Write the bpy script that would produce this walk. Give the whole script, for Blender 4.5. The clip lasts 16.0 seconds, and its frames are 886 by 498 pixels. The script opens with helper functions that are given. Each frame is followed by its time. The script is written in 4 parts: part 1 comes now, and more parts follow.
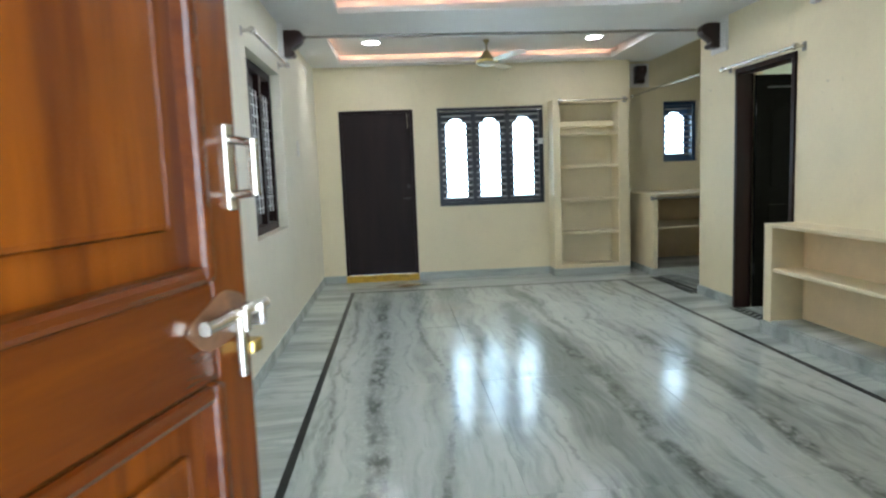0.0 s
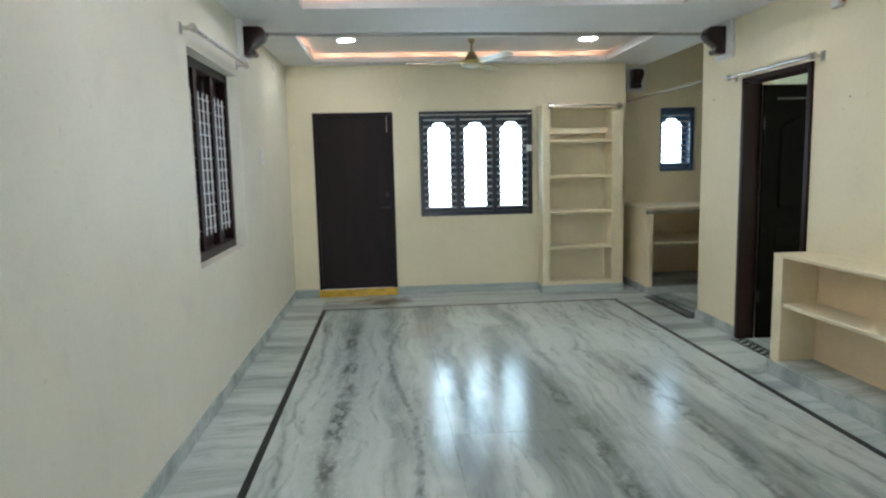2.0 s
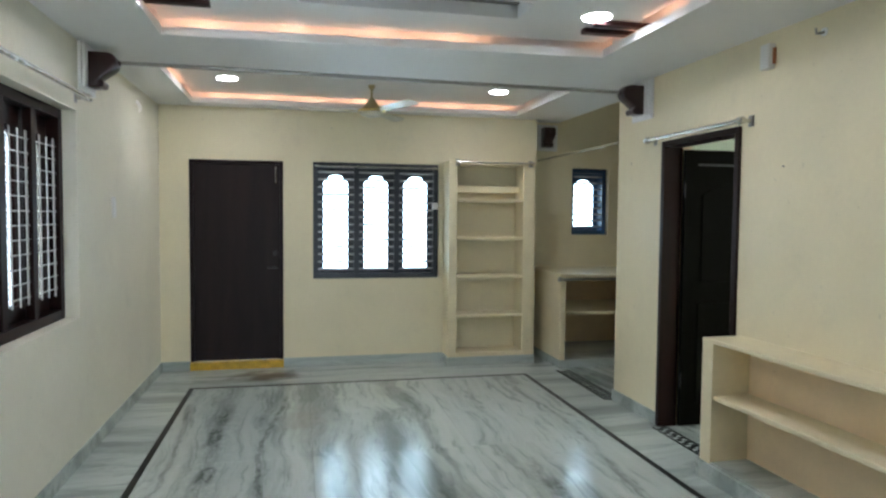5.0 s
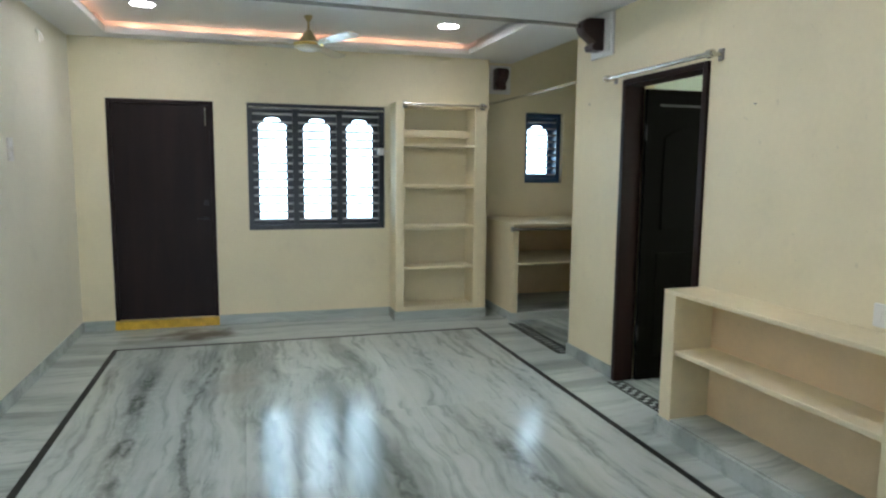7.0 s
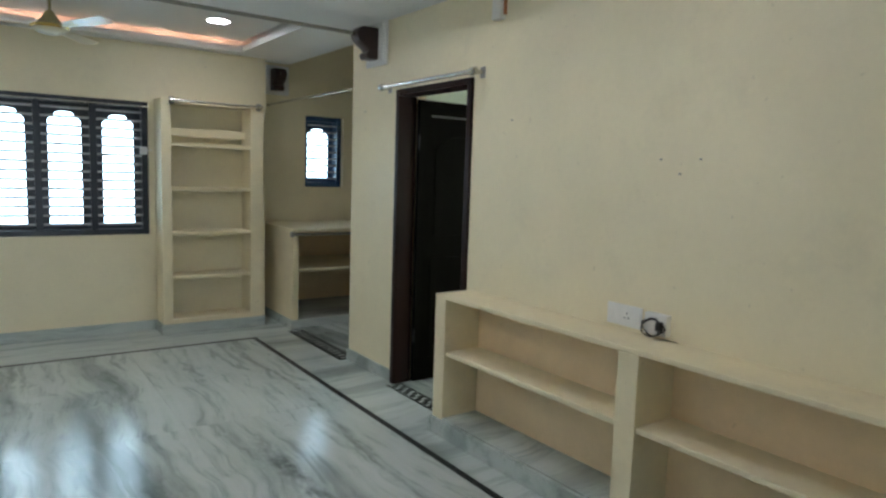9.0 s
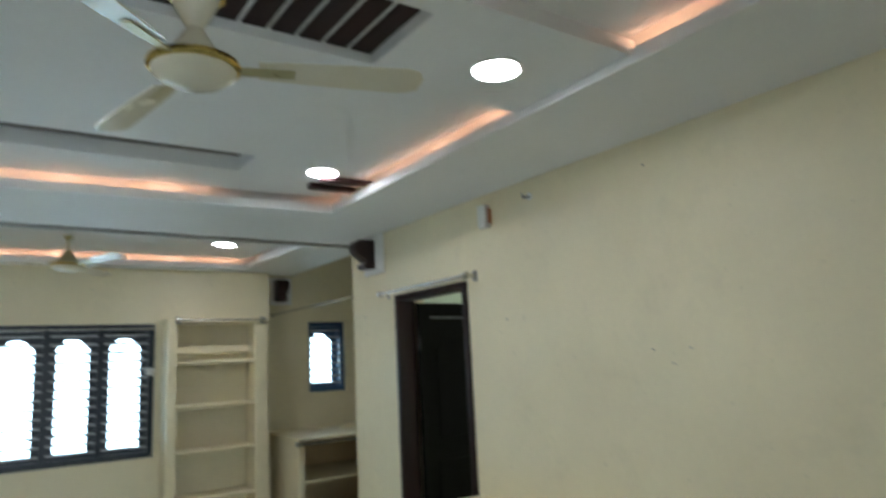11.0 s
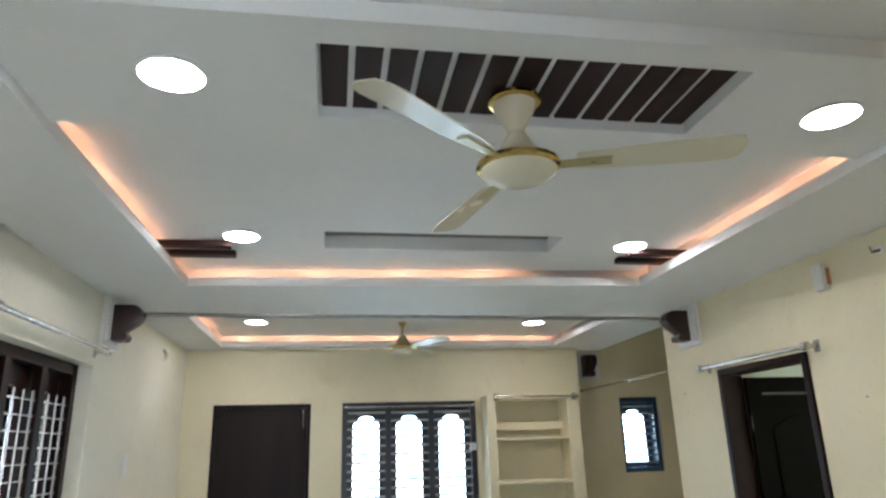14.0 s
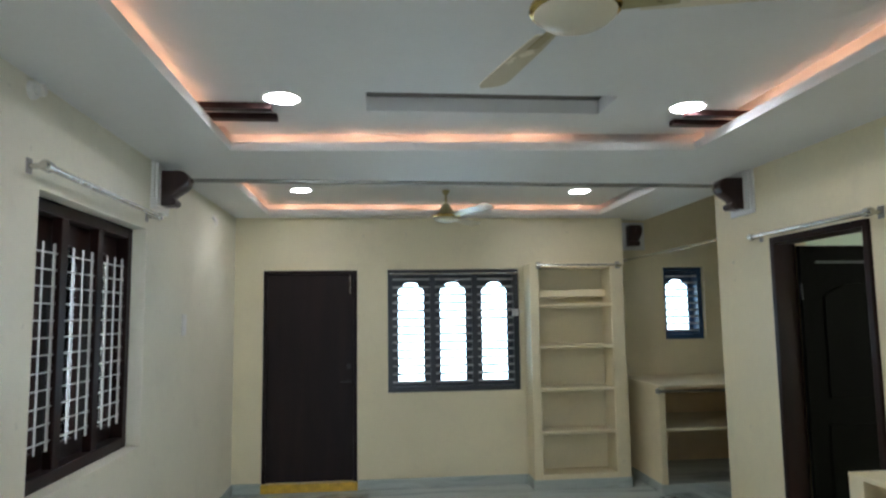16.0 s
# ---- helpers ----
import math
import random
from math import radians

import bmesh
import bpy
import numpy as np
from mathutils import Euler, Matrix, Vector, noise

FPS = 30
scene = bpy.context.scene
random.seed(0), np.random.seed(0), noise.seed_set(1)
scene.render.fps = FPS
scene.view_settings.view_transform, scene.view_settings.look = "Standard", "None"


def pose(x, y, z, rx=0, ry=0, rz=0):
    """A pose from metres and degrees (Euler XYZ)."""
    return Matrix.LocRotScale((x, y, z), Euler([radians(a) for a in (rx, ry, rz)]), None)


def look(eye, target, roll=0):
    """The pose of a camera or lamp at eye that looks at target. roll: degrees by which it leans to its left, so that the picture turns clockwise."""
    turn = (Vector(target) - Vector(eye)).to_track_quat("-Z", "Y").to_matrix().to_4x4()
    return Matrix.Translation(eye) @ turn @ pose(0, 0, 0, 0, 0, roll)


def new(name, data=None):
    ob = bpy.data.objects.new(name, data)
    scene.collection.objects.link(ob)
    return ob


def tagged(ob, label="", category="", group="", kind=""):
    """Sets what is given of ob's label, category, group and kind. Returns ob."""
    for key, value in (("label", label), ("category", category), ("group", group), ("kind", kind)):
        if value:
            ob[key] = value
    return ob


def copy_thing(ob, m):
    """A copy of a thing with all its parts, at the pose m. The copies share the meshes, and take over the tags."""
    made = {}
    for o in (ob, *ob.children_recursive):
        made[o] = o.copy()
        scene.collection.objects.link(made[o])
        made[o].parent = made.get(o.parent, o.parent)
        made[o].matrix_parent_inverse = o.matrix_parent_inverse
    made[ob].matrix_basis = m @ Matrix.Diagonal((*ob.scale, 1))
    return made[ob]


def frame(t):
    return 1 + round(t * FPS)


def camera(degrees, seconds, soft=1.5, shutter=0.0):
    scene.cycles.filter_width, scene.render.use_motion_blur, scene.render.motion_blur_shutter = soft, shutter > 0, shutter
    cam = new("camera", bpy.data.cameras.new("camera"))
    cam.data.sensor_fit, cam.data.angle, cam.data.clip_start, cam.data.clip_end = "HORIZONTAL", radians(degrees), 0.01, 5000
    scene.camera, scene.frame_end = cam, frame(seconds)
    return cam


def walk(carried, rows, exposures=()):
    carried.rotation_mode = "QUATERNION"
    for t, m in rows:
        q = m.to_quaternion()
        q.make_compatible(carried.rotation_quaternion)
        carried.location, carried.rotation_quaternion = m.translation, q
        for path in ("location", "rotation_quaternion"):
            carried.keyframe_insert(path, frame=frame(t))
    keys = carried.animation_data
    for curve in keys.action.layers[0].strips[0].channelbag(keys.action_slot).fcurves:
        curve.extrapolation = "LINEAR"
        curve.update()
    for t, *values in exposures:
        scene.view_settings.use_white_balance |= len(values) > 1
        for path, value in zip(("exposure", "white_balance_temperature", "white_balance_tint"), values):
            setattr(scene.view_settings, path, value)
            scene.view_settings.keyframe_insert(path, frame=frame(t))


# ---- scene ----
cam = camera(67.7, 16.0, soft=2.3, shutter=0.5)
PATH = [
    (0, (0.003, 0.687, 1.305), (0.135, 2.67, 1.077), -2.2),
    (0.5, (0.066, 0.838, 1.316), (0.251, 2.812, 1.054), -0.7),
    (1, (0.07, 1.082, 1.436), (0.419, 3.033, 1.169), 0.3),
    (1.5, (0.066, 1.105, 1.446), (0.381, 3.061, 1.169), -0.5),
    (2, (0.173, 1.235, 1.466), (0.33, 3.213, 1.218), -1.3),
    (2.5, (0.213, 1.377, 1.469), (0.4, 3.347, 1.18), 0.0),
    (3, (0.23, 1.561, 1.502), (0.472, 3.527, 1.228), -1.1),
    (3.5, (0.28, 1.652, 1.527), (0.594, 3.622, 1.39), -1.7),
    (4, (0.371, 1.765, 1.556), (0.664, 3.743, 1.52), 0.3),
    (4.5, (0.406, 1.854, 1.547), (0.831, 3.808, 1.506), 0.6),
    (5, (0.393, 1.966, 1.541), (0.819, 3.917, 1.444), 0.5),
    (5.2, (0.38, 2.021, 1.529), (0.841, 3.963, 1.403), 0.7),
    (7.5, (0.562, 2.332, 1.492), (1.207, 4.207, 1.234), -0.0),
    (8, (0.593, 2.332, 1.494), (1.472, 4.11, 1.238), 1.0),
    (8.5, (0.609, 2.326, 1.508), (1.665, 4.004, 1.244), 1.7),
    (10.8, (0.559, 2.235, 1.608), (1.761, 3.815, 1.854), -2.2),
    (11, (0.567, 2.222, 1.623), (1.688, 3.844, 1.955), -2.9),
    (11.5, (0.542, 2.242, 1.665), (1.47, 3.948, 2.142), -3.1),
    (12, (0.506, 2.211, 1.668), (1.241, 3.968, 2.279), -3.8),
    (12.5, (0.492, 2.217, 1.684), (1.081, 3.991, 2.395), -3.8),
    (13, (0.495, 2.196, 1.675), (0.941, 3.976, 2.469), -3.5),
    (13.5, (0.501, 2.227, 1.68), (0.856, 4.085, 2.328), -2.5),
    (14, (0.473, 2.245, 1.66), (0.784, 4.135, 2.233), -1.6),
    (14.5, (0.463, 2.254, 1.647), (0.718, 4.183, 2.109), -1.1),
    (15, (0.452, 2.268, 1.637), (0.694, 4.218, 2.007), -0.8),
    (15.5, (0.446, 2.28, 1.623), (0.675, 4.245, 1.916), -0.6),
    (16, (0.465, 2.32, 1.625), (0.654, 4.301, 1.828), -0.8),
]
EXPOSURE = [(0, 1.53, 6300, 17), (1, 1.47, 6300, 17), (3, 1.40, 6300, 17), (4, 1.33, 6300, 17), (5, 1.30, 6300, 17), (7.5, 1.38, 6300, 17), (8.3, 1.15, 6300, 17), (8.5, 1.07, 6300, 17),
            (11, 1.07, 6200, 13), (11.5, 0.99, 6250, 14), (12, 1.3, 6300, 16), (13, 1.57, 6600, 21), (14, 1.40, 6500, 20), (15, 1.08, 6400, 18), (16, 0.98, 6350, 17)]
walk(cam, [(t, look(eye, target, roll)) for t, eye, target, roll in PATH], EXPOSURE)

# ---- world and light ----
world = bpy.data.worlds.new("sky")
scene.world = world
world.use_nodes = True
wn = world.node_tree
sky = wn.nodes.new("ShaderNodeTexSky")
sky.sky_type = 'NISHITA'
sky.sun_disc = False
sky.sun_elevation, sky.sun_rotation = radians(70), radians(83)
wn.nodes["Background"].inputs[1].default_value = 0.10
wn.links.new(sky.outputs[0], wn.nodes["Background"].inputs[0])
sun_data = bpy.data.lights.new("sun", 'SUN')
sun_data.energy, sun_data.angle, sun_data.color = 2.6, radians(12), (1, 0.96, 0.9)
sun = new("sun", sun_data)
sun.matrix_world = look((4, 0.5, 11), (0, 0, 0))

DAY = 3.5        # glow of the hazy daylight behind the windows
LAMP = 43.0      # glow of the ceiling downlights
STRIP = 2.8      # glow of the cove strips

# ---- materials ----


def material(name):
    m = bpy.data.materials.new(name)
    m.use_nodes = True
    return m, m.node_tree, m.node_tree.nodes["Principled BSDF"]


def node(nt, kind, **sets):
    n = nt.nodes.new(kind)
    for k, v in sets.items():
        n.inputs[k.replace("_", " ")].default_value = v
    return n


def ramp(nt, stops):
    r = nt.nodes.new("ShaderNodeValToRGB")
    while len(r.color_ramp.elements) < len(stops):
        r.color_ramp.elements.new(0.5)
    for e, (p, c) in zip(r.color_ramp.elements, stops):
        e.position, e.color = p, (*c, 1)
    return r


def mixc(nt, fac, a, b, mode='MIX'):
    m = nt.nodes.new("ShaderNodeMix")
    m.data_type, m.blend_type = 'RGBA', mode
    for sock, v in ((m.inputs[0], fac), (m.inputs[6], a), (m.inputs[7], b)):
        if hasattr(v, "is_linked"):
            nt.links.new(v, sock)
        elif isinstance(v, tuple):
            sock.default_value = (*v, 1)
        else:
            sock.default_value = v
    return m.outputs[2]


def shade(c, k):
    return tuple(min(1, v * k) for v in c)


def surface(name, c, rough=0.6, var=0.08, scale=3.0, bump=0.05, metal=0.0, fine=60.0, stretch=(1, 1, 1), smudge=0.0):
    """A coloured surface with blotches, fine grain and a little relief."""
    m, nt, b = material(name)
    g = nt.nodes.new("ShaderNodeNewGeometry")
    mp = nt.nodes.new("ShaderNodeMapping")
    mp.inputs["Scale"].default_value = stretch
    nt.links.new(g.outputs["Position"], mp.inputs[0])
    big = node(nt, "ShaderNodeTexNoise", Scale=scale, Detail=5.0, Roughness=0.6)
    small = node(nt, "ShaderNodeTexNoise", Scale=fine, Detail=3.0)
    for n in (big, small):
        nt.links.new(mp.outputs[0], n.inputs["Vector"])
    r1 = ramp(nt, [(0.3, shade(c, 1 - var)), (0.7, shade(c, 1 + var))])
    nt.links.new(big.outputs[0], r1.inputs[0])
    r2 = ramp(nt, [(0.3, (1 - var * 0.5,) * 3), (0.7, (1, 1, 1))])
    nt.links.new(small.outputs[0], r2.inputs[0])
    col = mixc(nt, 1.0, r1.outputs[0], r2.outputs[0], 'MULTIPLY')
    if smudge:
        sm = node(nt, "ShaderNodeTexNoise", Scale=2.2, Detail=6.0, Roughness=0.7)
        nt.links.new(mp.outputs[0], sm.inputs["Vector"])
        r6 = ramp(nt, [(0.56, (0, 0, 0)), (0.78, (smudge,) * 3)])
        nt.links.new(sm.outputs[0], r6.inputs[0])
        spots = node(nt, "ShaderNodeTexNoise", Scale=24.0, Detail=2.0)
        nt.links.new(mp.outputs[0], spots.inputs["Vector"])
        r7 = ramp(nt, [(0.715, (0, 0, 0)), (0.76, (smudge * 0.9,) * 3)])
        nt.links.new(spots.outputs[0], r7.inputs[0])
        col = mixc(nt, r6.outputs[0], col, shade(c, 0.55))
        col = mixc(nt, r7.outputs[0], col, shade(c, 0.45))
    nt.links.new(col, b.inputs["Base Color"])
    rr = node(nt, "ShaderNodeMapRange", To_Min=max(0.02, rough - 0.08), To_Max=min(1, rough + 0.08))
    nt.links.new(big.outputs[0], rr.inputs[0])
    nt.links.new(rr.outputs[0], b.inputs["Roughness"])
    b.inputs["Metallic"].default_value = metal
    if bump:
        bp = node(nt, "ShaderNodeBump", Strength=bump, Distance=0.01)
        nt.links.new(small.outputs[0], bp.inputs["Height"])
        nt.links.new(bp.outputs[0], b.inputs["Normal"])
    return m


def wood(name, dark, light, rough=0.3, axis=2, scale=9.0, spec=0.5):
    """Varnished wood, grain along one local axis."""
    m, nt, b = material(name)
    tc = nt.nodes.new("ShaderNodeTexCoord")
    mp = nt.nodes.new("ShaderNodeMapping")
    st = [1.0, 1.0, 1.0]
    st[axis] = 0.09
    mp.inputs["Scale"].default_value = st
    nt.links.new(tc.outputs["Object"], mp.inputs[0])
    n1 = node(nt, "ShaderNodeTexNoise", Scale=scale, Detail=4.0, Roughness=0.55, Distortion=0.6)
    n2 = node(nt, "ShaderNodeTexNoise", Scale=scale * 12, Detail=3.0)
    for n in (n1, n2):
        nt.links.new(mp.outputs[0], n.inputs["Vector"])
    r = ramp(nt, [(0.25, dark), (0.5, tuple((a + c) / 2 for a, c in zip(dark, light))), (0.75, light)])
    nt.links.new(n1.outputs[0], r.inputs[0])
    r2 = ramp(nt, [(0.3, (0.8, 0.78, 0.75)), (0.65, (1, 1, 1))])
    nt.links.new(n2.outputs[0], r2.inputs[0])
    nt.links.new(mixc(nt, 0.7, r.outputs[0], r2.outputs[0], 'MULTIPLY'), b.inputs["Base Color"])
    b.inputs["Roughness"].default_value = rough
    b.inputs["Specular IOR Level"].default_value = spec
    bp = node(nt, "ShaderNodeBump", Strength=0.06, Distance=0.01)
    nt.links.new(n2.outputs[0], bp.inputs["Height"])
    nt.links.new(bp.outputs[0], b.inputs["Normal"])
    return m


def sums(nt, kind, a, c=0.0, d=0.0):
    """One math node on values or sockets."""
    n = nt.nodes.new("ShaderNodeMath")
    n.operation = kind
    for k, v in enumerate((a, c, d)):
        if isinstance(v, (int, float)):
            n.inputs[k].default_value = v
        else:
            nt.links.new(v, n.inputs[k])
    return n.outputs[0]


def soft_step(nt, v, a, c):
    n = node(nt, "ShaderNodeMapRange")
    n.interpolation_type = 'SMOOTHSTEP'
    nt.links.new(v, n.inputs[0])
    n.inputs[1].default_value = a
    n.inputs[2].default_value = c
    return n.outputs[0]


# mossy seams of the floor slabs: x, swing, wave length, phase, half width, strength, y from, y to
SEAMS = [(-0.165, 0.018, 2.1, 0.4, 0.068, 1.0, 2.6, 7.7), (0.215, 0.075, 3.3, 2.3, 0.024, 0.8, 1.0, 7.9), (1.228, 0.016, 1.7, 1.0, 0.072, 1.0, 2.0, 5.9),
         (1.855, 0.035, 2.6, 0.2, 0.064, 0.95, 2.0, 6.1), (0.83, 0.08, 3.8, 1.2, 0.014, 0.5, 1.0, 6.1), (2.32, 0.06, 2.9, 3.0, 0.018, 0.5, 1.0, 7.9), (-0.42, 0.03, 2.4, 1.0, 0.016, 0.5, 1.0, 7.9)]


def seams(nt, pos):
    """Masks of the dark seams and of the blotched stone round them."""
    sep = nt.nodes.new("ShaderNodeSeparateXYZ")
    nt.links.new(pos, sep.inputs[0])
    x, y = sep.outputs[0], sep.outputs[1]
    wob = node(nt, "ShaderNodeTexNoise", Scale=5.0, Detail=4.0, Roughness=0.6)
    nt.links.new(pos, wob.inputs["Vector"])
    shift = sums(nt, 'MULTIPLY_ADD', wob.outputs[0], 0.09, -0.045)
    mp = nt.nodes.new("ShaderNodeMapping")
    mp.inputs["Scale"].default_value = (1.0, 0.55, 1.0)
    nt.links.new(pos, mp.inputs[0])
    warp = node(nt, "ShaderNodeTexNoise", Scale=9.0, Detail=3.0)
    nt.links.new(mp.outputs[0], warp.inputs["Vector"])
    va = nt.nodes.new("ShaderNodeVectorMath")
    va.operation = 'MULTIPLY_ADD'
    va.inputs[1].default_value = (0.16, 0.16, 0.0)
    nt.links.new(warp.outputs["Color"], va.inputs[0])
    nt.links.new(mp.outputs[0], va.inputs[2])
    vor = node(nt, "ShaderNodeTexVoronoi", Scale=8.5)
    nt.links.new(va.outputs[0], vor.inputs["Vector"])
    rings = ramp(nt, [(0.06, (0.55, 0.55, 0.55)), (0.24, (0.28, 0.28, 0.28)), (0.38, (0.95, 0.95, 0.95)), (0.54, (0.7, 0.7, 0.7)), (0.70, (0.4, 0.4, 0.4))])
    nt.links.new(vor.outputs["Distance"], rings.inputs[0])
    gaps = node(nt, "ShaderNodeTexNoise", Scale=3.1, Detail=2.0)
    nt.links.new(pos, gaps.inputs["Vector"])
    gap = soft_step(nt, gaps.outputs[0], 0.32, 0.50)
    fine = node(nt, "ShaderNodeTexNoise", Scale=26.0, Detail=5.0, Roughness=0.7)
    nt.links.new(mp.outputs[0], fine.inputs["Vector"])
    grain = soft_step(nt, fine.outputs[0], 0.30, 0.58)
    dark, halo = None, None
    for x0, swing, length, phase, half, force, ya, yb in SEAMS:
        wave = sums(nt, 'SINE', sums(nt, 'MULTIPLY_ADD', y, 6.283 / length, phase))
        d = sums(nt, 'ABSOLUTE', sums(nt, 'ADD', sums(nt, 'SUBTRACT', x, x0), sums(nt, 'MULTIPLY_ADD', wave, swing, shift)))
        body = soft_step(nt, d, half, half * 0.45)
        line = soft_step(nt, d, 0.011, 0.002)
        k = sums(nt, 'MAXIMUM', sums(nt, 'MULTIPLY', sums(nt, 'MULTIPLY', body, rings.outputs[0]), gap), sums(nt, 'MULTIPLY', line, 0.25))
        ends = sums(nt, 'MULTIPLY', soft_step(nt, y, ya, ya + 0.6), soft_step(nt, y, yb, yb - 0.6))
        k = sums(nt, 'MULTIPLY', sums(nt, 'MULTIPLY', k, ends), force)
        wide = sums(nt, 'MULTIPLY', sums(nt, 'MULTIPLY', soft_step(nt, d, half * 3.2, 0.0), ends), force)
        dark = k if dark is None else sums(nt, 'MAXIMUM', dark, k)
        halo = wide if halo is None else sums(nt, 'MAXIMUM', halo, wide)
    dark = sums(nt, 'MULTIPLY', dark, sums(nt, 'MULTIPLY_ADD', grain, 0.55, 0.45))
    halo = sums(nt, 'MULTIPLY', halo, sums(nt, 'MULTIPLY_ADD', grain, 0.7, 0.2))
    return dark, halo


def patch(nt, pos, x, y, rx, ry):
    """A soft uneven stain round (x, y)."""
    mp = nt.nodes.new("ShaderNodeMapping")
    mp.vector_type = 'TEXTURE'
    mp.inputs["Location"].default_value = (x, y, 0)
    mp.inputs["Scale"].default_value = (rx, ry, 1)
    nt.links.new(pos, mp.inputs[0])
    ln = nt.nodes.new("ShaderNodeVectorMath")
    ln.operation = 'LENGTH'
    nt.links.new(mp.outputs[0], ln.inputs[0])
    n = node(nt, "ShaderNodeTexNoise", Scale=5.0, Detail=4.0)
    nt.links.new(pos, n.inputs["Vector"])
    return soft_step(nt, sums(nt, 'MULTIPLY_ADD', n.outputs[0], 1.4, ln.outputs["Value"]), 1.75, 0.9)


def marble(name, turn=0, rough=0.17, dim=1.0, seamed=False):
    """Polished grey-white marble with long green-grey streaks."""
    m, nt, b = material(name)
    g = nt.nodes.new("ShaderNodeNewGeometry")
    oi = nt.nodes.new("ShaderNodeObjectInfo")
    off = nt.nodes.new("ShaderNodeVectorMath")
    off.operation = 'SCALE'
    comb = nt.nodes.new("ShaderNodeCombineXYZ")
    comb.inputs[1].default_value = 0.3
    nt.links.new(oi.outputs["Random"], comb.inputs[0])
    nt.links.new(comb.outputs[0], off.inputs[0])
    off.inputs["Scale"].default_value = 0.10
    add = nt.nodes.new("ShaderNodeVectorMath")
    nt.links.new(g.outputs["Position"], add.inputs[0])
    nt.links.new(off.outputs[0], add.inputs[1])
    warp = node(nt, "ShaderNodeTexNoise", Scale=0.9, Detail=3.0)
    nt.links.new(add.outputs[0], warp.inputs["Vector"])
    wsub = nt.nodes.new("ShaderNodeVectorMath")
    wsub.operation = 'MULTIPLY_ADD'
    wsub.inputs[1].default_value = (0.34, 0.34, 0.34)
    nt.links.new(warp.outputs["Color"], wsub.inputs[0])
    nt.links.new(add.outputs[0], wsub.inputs[2])
    mp = nt.nodes.new("ShaderNodeMapping")
    mp.inputs["Rotation"].default_value = (0, 0, radians(turn))
    nt.links.new(wsub.outputs[0], mp.inputs[0])
    mp2 = nt.nodes.new("ShaderNodeMapping")
    mp2.inputs["Scale"].default_value = (1, 0.075, 1)
    nt.links.new(mp.outputs[0], mp2.inputs[0])
    n1 = node(nt, "ShaderNodeTexNoise", Scale=3.6, Detail=8.0, Roughness=0.6, Distortion=0.3)
    n2 = node(nt, "ShaderNodeTexNoise", Scale=15.0, Detail=7.0, Roughness=0.62, Distortion=0.4)
    n3 = node(nt, "ShaderNodeTexNoise", Scale=2.3, Detail=5.0, Roughness=0.55)
    n4 = node(nt, "ShaderNodeTexNoise", Scale=11.0, Detail=4.0, Distortion=1.2)
    n5 = node(nt, "ShaderNodeTexNoise", Scale=1.1, Detail=2.0)
    for n in (n1, n2, n3):
        nt.links.new(mp2.outputs[0], n.inputs["Vector"])
    for n in (n4, n5):
        nt.links.new(add.outputs[0], n.inputs["Vector"])
    pale, mid, grey, dark = [shade(c, dim) for c in ((0.52, 0.57, 0.535), (0.425, 0.475, 0.44), (0.255, 0.295, 0.273), (0.065, 0.080, 0.068))]
    r1 = ramp(nt, [(0.34, grey), (0.44, mid), (0.51, pale), (0.72, shade(pale, 1.1))])
    nt.links.new(n1.outputs[0], r1.inputs[0])
    r2 = ramp(nt, [(0.355, (0.46, 0.51, 0.49)), (0.465, (0.91, 0.93, 0.92)), (0.58, (1, 1, 1))])
    nt.links.new(n2.outputs[0], r2.inputs[0])
    if not seamed:
        for e in r1.color_ramp.elements[:2]:
            e.color = tuple(0.4 * a + 0.6 * p for a, p in zip(e.color, (*mid, 1)))
    c = mixc(nt, 0.62 if seamed else 0.4, r1.outputs[0], r2.outputs[0], 'MULTIPLY')
    r3 = ramp(nt, [(0.472, (0, 0, 0)), (0.50, (1, 1, 1)), (0.528, (0, 0, 0))])
    nt.links.new(n3.outputs[0], r3.inputs[0])
    r4 = ramp(nt, [(0.38, (0, 0, 0)), (0.66, (0.8, 0.8, 0.8))])
    nt.links.new(n4.outputs[0], r4.inputs[0])
    r5 = ramp(nt, [(0.46, (0, 0, 0)), (0.60, (1, 1, 1))])
    nt.links.new(n5.outputs[0], r5.inputs[0])
    moss = mixc(nt, 1.0, mixc(nt, 1.0, r3.outputs[0], r4.outputs[0], 'MULTIPLY'), r5.outputs[0], 'MULTIPLY')
    c = mixc(nt, sums(nt, 'MULTIPLY', moss, 0.35), c, dark)
    if seamed:
        veins, halo = seams(nt, g.outputs["Position"])
        c = mixc(nt, sums(nt, 'MULTIPLY', halo, 0.6), c, grey)
        c = mixc(nt, sums(nt, 'MULTIPLY', veins, 0.85), c, dark)
        c = mixc(nt, sums(nt, 'MULTIPLY', patch(nt, g.outputs["Position"], 0.54, 4.25, 0.22, 0.62), 0.6), c, (0.27, 0.30, 0.30))
        c = mixc(nt, sums(nt, 'MULTIPLY', patch(nt, g.outputs["Position"], 0.42, 7.0, 0.22, 0.5), 0.5), c, (0.30, 0.29, 0.25))
    c = mixc(nt, sums(nt, 'MULTIPLY', patch(nt, g.outputs["Position"], 0.08, 8.45, 0.42, 0.26), 0.85), c, (0.12, 0.10, 0.075))
    nt.links.new(c, b.inputs["Base Color"])
    rr = node(nt, "ShaderNodeMapRange", To_Min=rough - 0.03, To_Max=rough + 0.07)
    nt.links.new(n1.outputs[0], rr.inputs[0])
    nt.links.new(rr.outputs[0], b.inputs["Roughness"])
